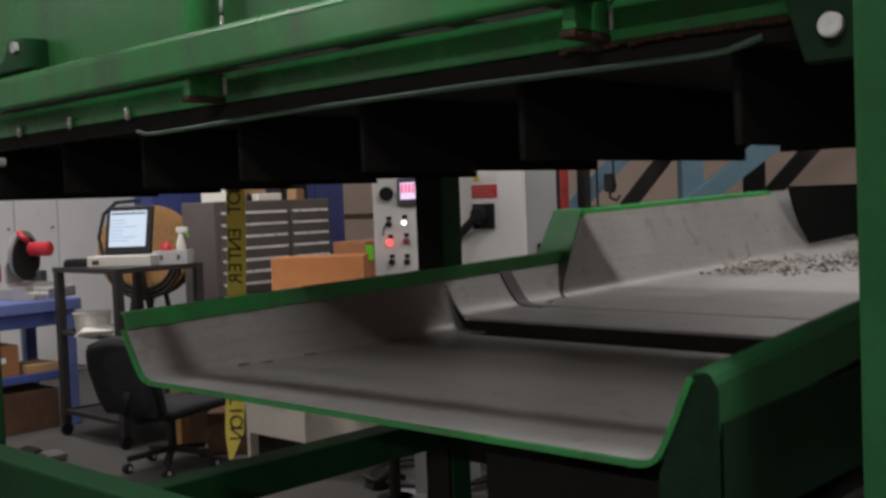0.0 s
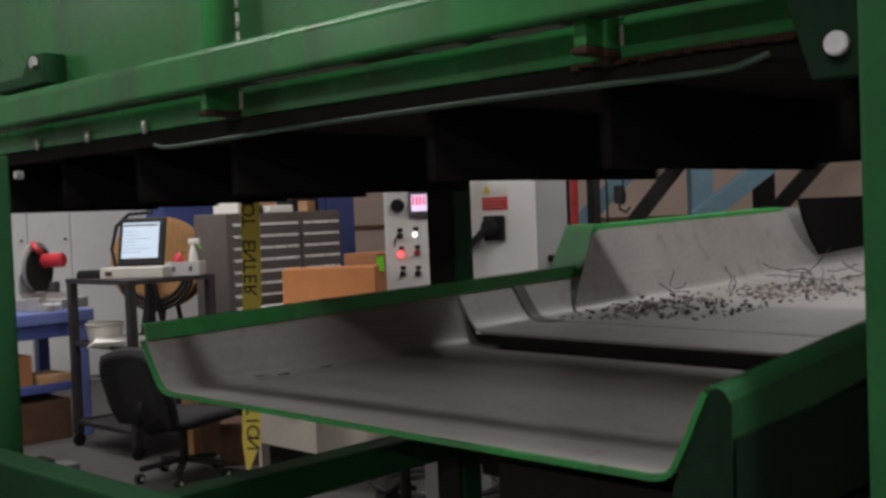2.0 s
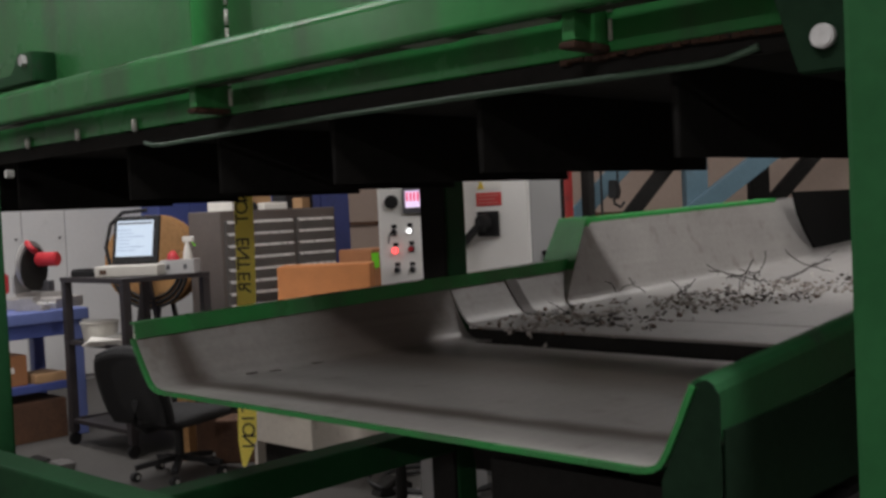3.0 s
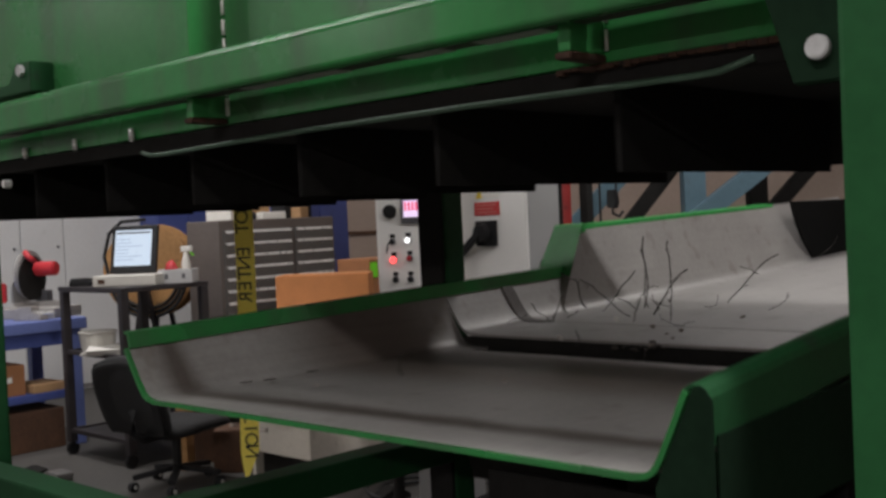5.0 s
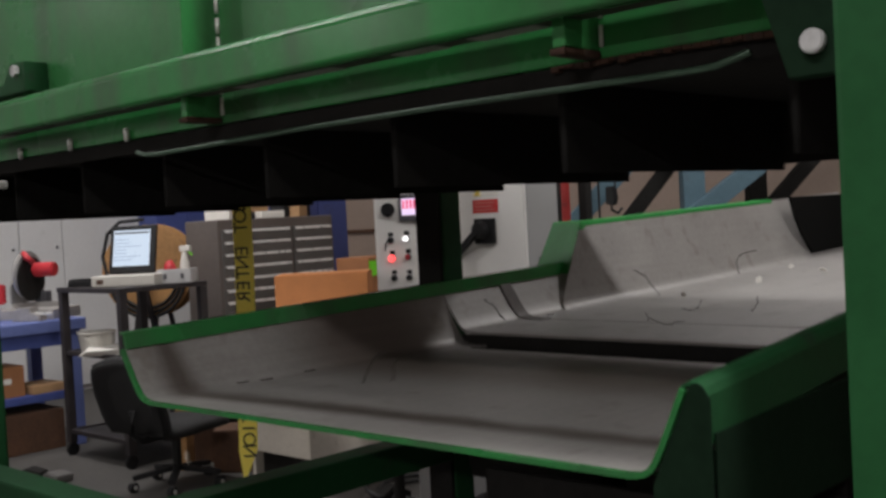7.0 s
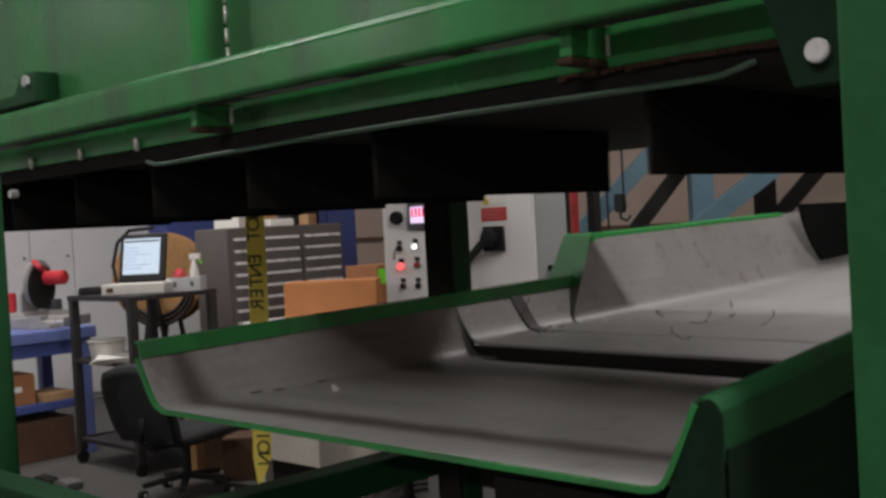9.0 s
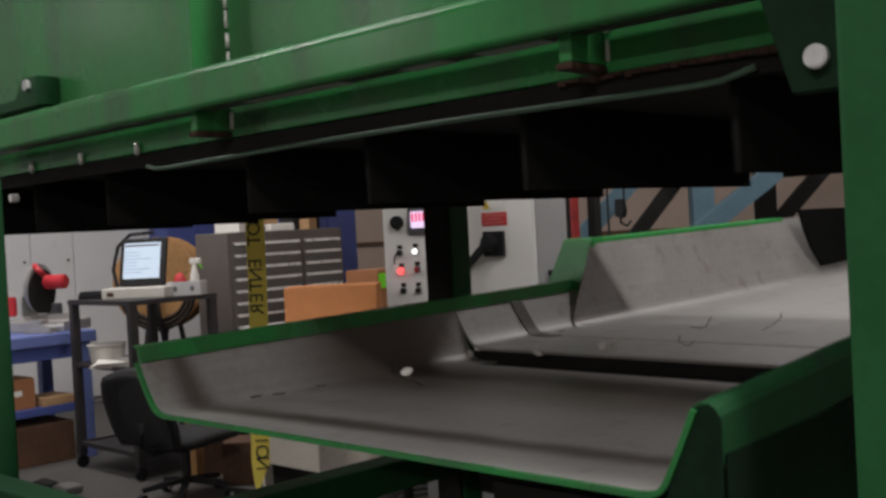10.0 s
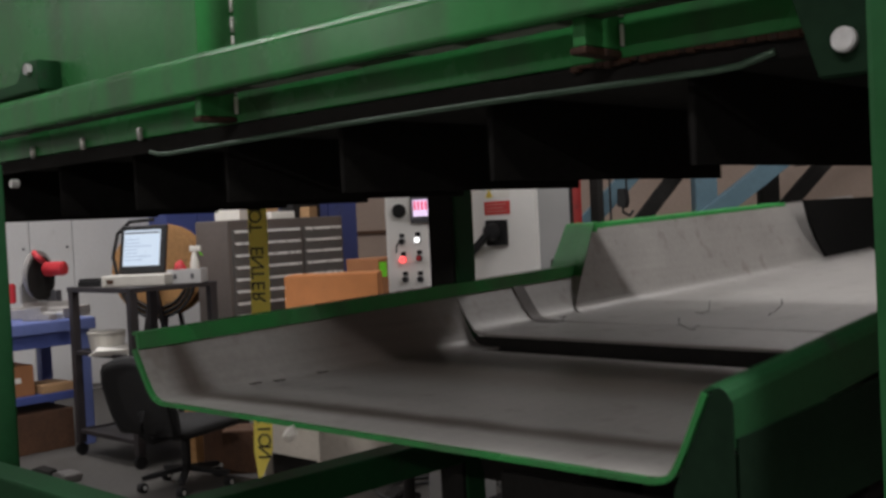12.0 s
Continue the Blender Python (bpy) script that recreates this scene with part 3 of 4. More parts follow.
def feed_hopper():
    ob = thing("feed_hopper", "black steel feed hopper at the tray's upper end", "hopper", -1.7, 6.05, 0)
    P = lambda n, bm, m: part(n, bm, m, ob, world=True)
    P("back_plate", box(-2.75, -0.4, 6.04, 6.08, 0.2, 1.545, 0.004), HOPPER_BLACK)
    # plate laid over the raised wall, black in place of its shading
    P("side_plate", extrude([(5.15, 1.56), (5.2, 1.45), (5.27, 1.36), (5.38, 1.262), (6.04, 1.285), (6.04, 1.56)], -2.455, -2.44, "x"), HOPPER_BLACK)
    P("side_plate", box(-0.83, -0.81, 5.2, 6.03, 1.5, 1.545, 0.004), HOPPER_BLACK)
    for x in (-2.72, -0.45):
        P("leg", box(x - 0.04, x + 0.04, 6.09, 6.17, 0, 1.54, 0.004), HOPPER_BLACK)
    return ob


feed_hopper()


# ---- barrier tape ----
def barrier_tape():
    ob = thing("barrier_tape", "yellow caution tape with black letters hanging from the machine", "tape", -3.606, 2.62, 1.739, 43.8)
    bm = bmesh.new()
    n, w = 34, 0.038
    prev = None
    for k in range(n + 1):
        z = 0.054 - 1.265 * k / n
        u = k / n
        x = 0.005 * math.sin(5 * u) - 0.015 * u * u
        twist = 0.25 * math.sin(2.4 * u + 0.4) + 0.5 * max(0, u - 0.8)
        half = w * min(1, 0.2 + 0.27 * (n - k))
        x -= 0.5 * (w - half)
        row = [bm.verts.new((x - half * math.cos(twist), -half * math.sin(twist), z)), bm.verts.new((x + half * math.cos(twist), half * math.sin(twist), z))]
        if prev:
            bm.faces.new((prev[0], prev[1], row[1], row[0]))
        prev = row
    strip = part("strip", bm, YELLOW, ob, smooth=True)
    for text, z in (("NOT ENTER", -0.279), ("CAUTION", -0.96)):
        m = pose(-0.005 if z < -0.5 else 0.001, -0.014, z, 90, 0, 0) @ Matrix.Diagonal((-1, 1, 1, 1)) @ pose(0, 0, 0, 0, 0, -90)
        for k, ch in enumerate(text):
            if ch != " ":
                part("letter", letters(ch, 0.077, m @ pose((k - (len(text) - 1) / 2) * 0.047, 0, 0)), INK, ob)
    return ob


TAPE = barrier_tape()


# ---- tool chest, cabinets and boxes ----
def tool_chest():
    ob = thing("tool_chest", "grey steel tool chest with two columns of drawers", "tool chest", -6.76, 5.08, 0)
    P = lambda n, bm, m, label="", up=None: part(n, bm, m, up or ob, label, world=True)
    P("body", box(-6.98, -6.56, 4.54, 5.64, 0.06, 1.62, 0.01), CHEST_S)
    for y in (4.62, 5.55):
        P("foot", box(-6.95, -6.6, y - 0.05, y + 0.05, 0, 0.06, 0.004), PLASTIC)
    for y0, y1, tops in ((4.57, 5.2, [1.545 - 0.088 * k for k in range(14)]), (5.23, 5.61, [1.545 - 0.088 * k for k in range(14)])):
        for z in tops:
            d = P("drawer", box(-6.56, -6.545, y0, y1, z - 0.082, z, 0.004), CHEST)
            P("drawer_handle", extrude([(-6.545, z - 0.002), (-6.53, z - 0.002), (-6.524, z - 0.022), (-6.530, z - 0.023), (-6.533, z - 0.01), (-6.545, z - 0.01)], y0 + 0.015, y1 - 0.015, "y"), BRIGHT, "pale metal edge pull", d)
    return ob


tool_chest()


def carton(name, label, x, y, z, rz, w, d, h, m, tape=True, category="box"):
    ob = thing(name, label, category, x, y, z, rz)
    part("carton", box(-w / 2, w / 2, -d / 2, d / 2, 0, h, 0.006), m, ob)
    part("flap", box(-w / 2 + 0.004, w / 2 - 0.004, -d / 2 + 0.004, -0.003, h, h + 0.004, 0.001), m, ob)
    part("flap", box(-w / 2 + 0.004, w / 2 - 0.004, 0.003, d / 2 - 0.004, h, h + 0.004, 0.001), m, ob)
    return ob


TAN = mat("tan cardboard", (0.4, 0.24, 0.12), 0.85, 0, 0.15, 6, 80, 0.15)
BOX_B = mat("brown cardboard", (0.3, 0.13, 0.055), 0.85, 0, 0.15, 6, 80, 0.15)
carton("cardboard_box", "orange brown cardboard box on the white cabinet", -5.90, 4.97, 0.95, 41, 0.66, 0.3, 0.25, CARD)
lid_box = carton("cardboard_box", "brown cardboard box with a lime green label", -6.02, 5.55, 0.95, 0, 0.36, 0.4, 0.33, BOX_B)
part("label_tag", box(0.2, 0.204, -0.21, -0.14, 0.2, 0.31, 0.001), LIME, lid_box, "lime green paper label")
carton("cardboard_box", "pale cardboard box on top of the tool chest", -6.8, 4.78, 1.62, 8, 0.22, 0.2, 0.07, TAN)
carton("paper_stack", "stack of white papers on top of the tool chest", -6.76, 5.12, 1.62, -10, 0.3, 0.2, 0.05, PAPER, category="papers")
carton("cardboard_box", "small tan box on top of the tool chest", -6.72, 5.42, 1.62, 12, 0.12, 0.1, 0.08, TAN)


carton("cardboard_box", "open tan cardboard box on top of the tool chest", -6.86, 5.02, 1.62, 4, 0.24, 0.26, 0.17, TAN)
carton("paper_stack", "tall stack of white papers on top of the tool chest", -6.7, 4.72, 1.62, 14, 0.24, 0.2, 0.12, PAPER, category="papers")
carton("equipment_case", "black equipment case on top of the tool chest", -6.84, 5.44, 1.62, -4, 0.2, 0.26, 0.2, PLASTIC, category="case")


def black_bag():
    ob = thing("tool_bag", "black cloth tool bag lying on the tool chest", "bag", -6.8, 4.98, 1.62, 15)
    bm = bmesh.new()
    bmesh.ops.create_icosphere(bm, subdivisions=3, radius=1)
    for v in bm.verts:
        v.co = Vector((v.co.x * 0.08, v.co.y * 0.05, max(-0.02, v.co.z * 0.07) + 0.02)) * (1 + 0.15 * noise.noise(v.co * 3))
    part("body", bm, FABRIC, ob, smooth=True)
    part("strap", pipe([(-0.06, 0, 0.07), (-0.03, 0, 0.11), (0.03, 0, 0.11), (0.06, 0, 0.07)], 0.006), FABRIC, ob)


black_bag()


def white_cabinet():
    ob = thing("white_cabinet", "white painted steel cabinet on a dark plinth", "cabinet", -5.9, 5.1, 0)
    P = lambda n, bm, m, up=None: part(n, bm, m, up or ob, world=True)
    P("plinth", box(-6.2, -5.58, 4.46, 5.75, 0, 0.09, 0.004), DARK)
    P("body", box(-6.25, -5.53, 4.42, 5.8, 0.09, 0.95, 0.008), WHITE)
    d = P("door", box(-6.22, -5.56, 4.402, 4.419, 0.13, 0.91, 0.004), WHITE)
    P("handle", rod((-5.62, 4.385, 0.6), (-5.62, 4.385, 0.72), 0.006), BRIGHT, d)


white_cabinet()


def white_workbench():
    ob = thing("white_workbench", "low white workbench with a closed side panel", "workbench", -5.06, 4.3, 0)
    P = lambda n, bm, m, up=None: part(n, bm, m, up or ob, world=True)
    P("side_panel", box(-4.80, -4.77, 3.85, 4.75, 0, 0.84, 0.004), CREAM)
    P("side_panel", box(-5.36, -5.33, 3.87, 4.75, 0, 0.84, 0.004), CREAM)
    P("back_panel", box(-5.33, -4.80, 4.72, 4.75, 0, 0.84, 0.003), CREAM)
    P("plinth", box(-5.33, -4.80, 3.93, 3.96, 0, 0.2, 0.003), DARK)
    for z in (0.2, 0.52):
        d = P("drawer", box(-5.328, -4.802, 3.868, 4.4, z, z + 0.312, 0.004), CREAM)
        P("handle", rod((-5.14, 3.855, z + 0.26), (-4.99, 3.855, z + 0.26), 0.006), BRIGHT, d)
    P("worktop", box(-5.38, -4.75, 3.83, 4.77, 0.84, 0.87, 0.005), CREAM)


white_workbench()


def blue_locker(x, y, z0, w, d, h, label, name="blue_locker"):
    ob = thing(name, label, "locker", x, y, z0)
    part("body", box(-w / 2, w / 2, -d / 2, d / 2, 0, h, 0.008), BLUE, ob)
    for s in (-1, 1):
        door = part("door", box(w / 2, w / 2 + 0.015, (s - 1) * d / 4 + 0.006, (s + 1) * d / 4 - 0.006, 0.02, h - 0.02, 0.004), BLUE, ob)
        part("handle", box(w / 2 + 0.015, w / 2 + 0.03, -s * 0.03 - 0.008, -s * 0.03 + 0.008, h * 0.5, h * 0.5 + 0.12, 0.003), BRIGHT, door)


blue_locker(-7.4, 5.98, 0, 0.5, 0.66, 2.2, "tall blue painted steel locker")
blue_locker(-9.98, 6.4, 1.5, 0.34, 0.75, 0.7, "blue wall cupboard fixed to the white panels", "wall_cupboard")


def leaning_bar(x, y, dx, r, m, name, label):
    ob = thing(name, label, "bar", x, y, 0)
    part("bar", bar((0, 0, 0.02), (dx * 0.72, dx * 0.69, 2.1), r * 2, r * 2), m, ob)


for i in range(5):
    leaning_bar(-5.93 + 0.1 * i, 5.95 + 0.03 * i, 0.14 - 0.02 * i, 0.014 + 0.004 * (i % 2), (TAN, DARK, BEIGE, BRIGHT, STEEL)[i], "leaning_bar", ("tan wooden batten leaning upright", "dark steel bar leaning upright", "beige wooden batten leaning upright", "bright steel tube leaning upright", "grey steel bar leaning upright")[i])
rack = thing("bar_rack", "dark steel rack behind the leaning bars", "rack", -6.2, 6.5, 0)
part("upright", box(-0.7, 0.7, 0, 0.06, 0, 2.2, 0.005), BEIGE, rack)


# ---- control boxes ----
def operator_panel():
    ob = thing("operator_panel", "white operator control panel with lit buttons and screen", "control panel", -4.1, 3.82, 0, 25)
    P = lambda n, bm, m, label="", up=None, smooth=False: part(n, bm, m, up or ob, label, smooth=smooth)
    P("enclosure", box(0, 0.42, 0, 0.22, 0.98, 1.86, 0.012), ENCL)
    P("stand", box(0.15, 0.27, 0.06, 0.18, 0.02, 0.98, 0.006), ENCL_S)
    P("foot_plate", box(0.02, 0.40, -0.05, 0.3, 0, 0.02, 0.004), ENCL_S)
    P("siren", rod((0.085, 0, 1.605), (0.085, -0.03, 1.605), 0.037, 0.034, 20, bevel=0.005), PLASTIC, "round black sounder", smooth=False)
    h = P("screen_bezel", box(0.148, 0.262, -0.018, -0.001, 1.54, 1.68, 0.006), GREY_PL, "grey touch screen frame")
    P("display", box(0.165, 0.25, -0.022, -0.0185, 1.572, 1.658, 0.001), HMI, "lit pale pink display", h)
    for k in range(4):
        P("display_bar", box(0.171 + 0.02 * k, 0.183 + 0.02 * k, -0.0245, -0.0225, 1.605, 1.65, 0.0005), HMI_RED, "red bars on the display", h)
    for x, z, m, r in ((0.09, 1.447, PLASTIC, 0.013), (0.178, 1.452, LAMP_WHITE, 0.015), (0.095, 1.353, LAMP_RED, 0.019), (0.183, 1.358, RED, 0.014), (0.1, 1.25, PLASTIC, 0.013), (0.183, 1.25, PLASTIC, 0.013)):
        P("name_plate", box(x - 0.014, x + 0.014, -0.003, -0.0005, z + 0.02, z + 0.04, 0.001), PLASTIC, "black legend plate")
        b = P("button", rod((x, -0.001, z), (x, -0.014, z), 0.017, n=18, bevel=0.002), GREY_PL, "round switch collar", smooth=False)
        P("button_cap", rod((x, -0.014, z), (x, -0.028, z), r, r * 0.85, 16, bevel=0.003), m, "", b)
    k = P("key", pipe([(0.082, -0.03, 1.445), (0.075, -0.04, 1.43), (0.07, -0.04, 1.39)], 0.004), PLASTIC, "key on a ring hanging from the switch")


def disconnect_cabinet():
    ob = thing("disconnect_cabinet", "white electrical cabinet with a black rotary main switch", "electrical cabinet", -3.34, 4.14, 0)
    P = lambda n, bm, m, label="", up=None, smooth=False: part(n, bm, m, up or ob, label, smooth=smooth)
    P("enclosure", box(-0.62, 0, 0.012, 0.26, 0.75, 2.0, 0.008), ENCL_S)
    door = P("door", box(-0.62, 0, -0.015, 0.008, 0.76, 1.99, 0.006), ENCL)
    for x in (-0.57, -0.05):
        P("leg", box(x - 0.03, x + 0.03, 0.06, 0.2, 0, 0.75, 0.004), ENCL_S)
    P("sign_plate", box(-0.335, -0.165, -0.018, -0.0155, 1.562, 1.63, 0.001), RED_SIGN, "red warning sign", door)
    for k in range(3):
        P("text_bar", box(-0.32, -0.185 - 0.02 * (k % 2), -0.0195, -0.0182, 1.575 + 0.018 * k, 1.581 + 0.018 * k, 0), mat_sign, "faint line of lettering", door)
    P("sticker", box(-0.285, -0.165, -0.0175, -0.0155, 1.645, 1.70, 0.001), PAPER, "white sticker", door)
    tri = extrude([(-0.325, 1.65), (-0.275, 1.65), (-0.30, 1.692)], -0.0178, -0.0155, "y")
    P("warning_triangle", tri, YELLOW, "yellow warning triangle", door)
    P("switch_plate", box(-0.325, -0.185, -0.03, -0.0155, 1.405, 1.535, 0.006), PLASTIC, "black switch plate", door)
    P("switch_knob", rod((-0.265, -0.03, 1.475), (-0.265, -0.075, 1.475), 0.048, 0.04, 20, bevel=0.004), PLASTIC, "", door)
    P("switch_lever", bar((-0.265, -0.065, 1.475), (-0.405, -0.07, 1.36), 0.035, 0.032), PLASTIC, "black pistol grip lever", door)
    P("latch_handle", pipe([(0.002, 0.09, 1.31), (0.03, 0.09, 1.31), (0.03, 0.09, 1.24), (0.03, 0.09, 1.16)], 0.007), PLASTIC, "black latch handle")
    P("latch_cap", box(0.001, 0.03, 0.085, 0.14, 1.30, 1.325, 0.004), PLASTIC)


mat_sign = mat("pale red print", (0.6, 0.2, 0.18), 0.6, 0, 0.1, 8, 60, 0)
operator_panel()
disconnect_cabinet()


# ---- blue truss, red pipe and hook before the far wall ----
def blue_truss():
    ob = thing("blue_truss", "light blue painted steel truss frame", "steel frame", -3.89, 6.67, 0, 43.8)
    P = lambda n, a, b, w, h, m=SKY_BLUE: part(n, bar(a, b, w, h), m, ob)
    P("column", (0, 0, 0), (0, 0, 2.6), 0.15, 0.15)
    P("brace", (-1.15, 0.02, 1.15), (-0.1, 0.02, 2.2), 0.1, 0.12)
    P("brace", (-0.62, 0.3, 1.2), (0.3, 0.3, 2.3), 0.1, 0.1, DARK)
    P("brace", (-0.06, -0.12, 1.44), (0.85, -0.12, 2.1), 0.1, 0.13)
    P("brace", (0.45, 0.3, 1.3), (1.3, 0.3, 2.2), 0.1, 0.1, DARK)
    P("column", (0.52, 0.25, 0), (0.52, 0.25, 2.6), 0.13, 0.13, DARK)
    P("beam", (-1.6, 0.15, 1.36), (1.6, 0.15, 1.36), 0.12, 0.12, DARK)
    P("beam", (-1.6, 0.0, 2.6), (1.6, 0.0, 2.6), 0.16, 0.16)
    P("column", (-1.5, 0.15, 0), (-1.5, 0.15, 2.6), 0.12, 0.12, DARK)
    P("column", (1.5, 0.15, 0), (1.5, 0.15, 2.6), 0.12, 0.12, DARK)


blue_truss()
rp = thing("red_pipe", "red painted pipe on a black stand", "pipe", -3.92, 5.24, 0)
part("pipe", rod((0, 0, 0), (0, 0, 2.4), 0.026, n=16), RED_PIPE, rp, smooth=False)
part("stand", box(-0.09, -0.035, 0.03, 0.09, 0, 2.4, 0.004), DARK, rp)
part("stand", box(0.05, 0.11, 0.06, 0.12, 0, 2.4, 0.004), DARK, rp)


def chain_hook():
    ob = thing("crane_hook", "black hook block hanging on two cords", "hook", -4.18, 6.1, 1.6)
    part("block", extrude([(-0.03, 0.1), (0.03, 0.1), (0.045, 0.02), (0.03, -0.03), (-0.035, -0.02)], -0.025, 0.025, "y", bevel=0.006), PLASTIC, ob)
    part("hook", pipe([(0, 0, -0.02), (0.0, 0, -0.06), (0.03, 0.03, -0.085), (0.05, 0.05, -0.05)], 0.01), PLASTIC, ob, smooth=True)
    for dx in (-0.06, 0.02):
        part("cord", pipe([(dx, dx, 3.6), (dx, dx, 1.0), (dx, dx, -0.2 if dx < 0 else 0.1)], 0.008), PLASTIC, ob)


chain_hook()


# ---- work corner: bench, saw, cart, computer, reel, chair ----
for i, (y0, y1) in enumerate(((2.6, 4.72), (4.735, 5.17), (5.18, 5.98), (5.99, 7.2))):
    panel = part("door_%d" % (i + 1), box(-10.195, -10.17, y0, y1, 0.05, 2.6, 0.006), WHITE)
    tagged(panel, "tall white sheet metal wall panel", "", "", "structure")
    part("door_knob", rod((-10.17, y1 - 0.06, 1.46), (-10.15, y1 - 0.06, 1.46), 0.012, bevel=0.004), GREY_PL, panel)


def work_bench():
    ob = thing("work_bench", "blue painted steel work bench with a lower shelf", "work bench", -7.85, 3.2, 0)
    P = lambda n, bm, m=BLUE: part(n, bm, m, ob, world=True)
    P("worktop", box(-8.25, -7.5, 2.2, 3.97, 0.86, 0.95, 0.012), BLUE_L)
    for x in (-8.2, -7.56):
        for y in (2.28, 3.88):
            P("leg", box(x - 0.04, x + 0.04, y - 0.045, y + 0.045, 0, 0.86, 0.006), BLUE_L)
    P("shelf", box(-8.22, -7.54, 2.25, 3.92, 0.36, 0.42, 0.008))
    P("apron", box(-7.56, -7.53, 2.33, 3.83, 0.76, 0.86, 0.004))


BLUE_L = mat("pale blue bench paint", (0.13, 0.17, 0.4), 0.5, 0, 0.15, 4, 50, 0.1, (0.07, 0.08, 0.14), 0.5, 0.3)
work_bench()
cb = carton("cardboard_box", "brown cardboard box with a white label on the bench shelf", -7.72, 3.32, 0.42, 0, 0.3, 0.36, 0.22, BOX_B)
part("label_tag", box(0.15, 0.153, -0.06, 0.08, 0.1, 0.14, 0), PAPER, cb, "white paper label")
carton("carton_lid", "flat brown cardboard on the bench shelf", -7.7, 3.66, 0.42, 5, 0.3, 0.26, 0.06, TAN)
carton("wooden_crate", "dark brown wooden crate under the bench", -7.8, 3.4, 0, 0, 0.5, 0.75, 0.29, BROWN, category="crate")


def chop_saw():
    ob = thing("chop_saw", "red and grey chop saw standing on the bench", "saw", -7.93, 3.78, 0.95, 30)
    P = lambda n, bm, m, label="", smooth=False: part(n, bm, m, ob, label, smooth=smooth)
    P("base", box(-0.3, 0.28, -0.18, 0.18, 0, 0.08, 0.01), STEEL)
    P("guard_plate", extrude([(-0.16, 0.12), (0.05, 0.12), (0.12, 0.45), (0.06, 0.5), (-0.02, 0.48), (-0.16, 0.25)], -0.1, -0.085, "x", bevel=0.004), GREY_G, "pale grey guard plate")
    P("fence", box(-0.22, 0.22, 0.04, 0.07, 0.06, 0.12, 0.004), STEEL)
    P("pivot", box(-0.05, 0.05, 0.08, 0.16, 0.06, 0.2, 0.01), GREY_PL)
    P("blade", rod((-0.005, -0.02, 0.3), (0.005, -0.02, 0.3), 0.17, n=40), DARK, "dark cutting disc")
    P("blade_guard", rod((-0.05, -0.01, 0.33), (-0.012, -0.01, 0.33), 0.185, n=40, bevel=0.01), GREY_G, "grey blade guard")
    P("motor", rod((0.02, 0.0, 0.37), (0.2, 0.0, 0.37), 0.055, n=20, bevel=0.012), RED, "red motor housing", False)
    P("handle", pipe([(0.0, -0.05, 0.46), (0.02, -0.12, 0.5), (0.06, -0.15, 0.47), (0.08, -0.1, 0.43)], 0.022, 10), RED, "red grip", True)
    P("vise_handle", rod((-0.22, -0.1, 0.12), (-0.22, -0.1, 0.27), 0.04, n=14, bevel=0.01), RED, "red side grip")


GREY_G = mat("grey casting", (0.35, 0.34, 0.33), 0.5, 0.3, 0.15, 8, 60, 0.1)
chop_saw()
spool = thing("vise", "grey steel vise on the bench", "vise", -7.68, 3.62, 0.95, 30)
part("body", extrude([(-0.12, 0), (0.12, 0), (0.1, 0.05), (0.04, 0.06), (0.04, 0.1), (-0.08, 0.1), (-0.1, 0.05)], -0.05, 0.05, "y", bevel=0.006), STEEL, spool)
part("screw", rod((0.04, 0, 0.05), (0.2, 0, 0.05), 0.012), BRIGHT, spool)


def tall_cart():
    ob = thing("tall_cart", "tall cart of dark angle iron with a thin top", "cart", -6.8, 3.95, 0)
    P = lambda n, bm, m=FRAME: part(n, bm, m, ob, world=True)
    P("top", box(-7.24, -6.37, 3.62, 4.3, 1.165, 1.2, 0.005))
    for x in (-7.2, -6.4):
        for y in (3.65, 4.27):
            P("leg", box(x - 0.028, x + 0.028, y - 0.028, y + 0.028, 0.09, 1.165, 0.004))
            part("caster", rod((x - 0.015, y, 0.045), (x + 0.015, y, 0.045), 0.045, n=18, bevel=0.006), PLASTIC, ob, world=True)
    for z in (0.16, 0.72):
        P("rail", box(-7.17, -6.43, 3.63, 3.67, z, z + 0.03, 0.003))
        P("rail", box(-6.42, -6.38, 3.68, 4.24, z, z + 0.03, 0.003))
        P("rail", box(-7.22, -7.18, 3.68, 4.24, z, z + 0.03, 0.003))
    P("shelf", box(-7.17, -6.43, 3.68, 4.24, 0.165, 0.18, 0.003))
    P("shelf", box(-7.17, -6.43, 3.68, 4.24, 0.722, 0.735, 0.003))


tall_cart()


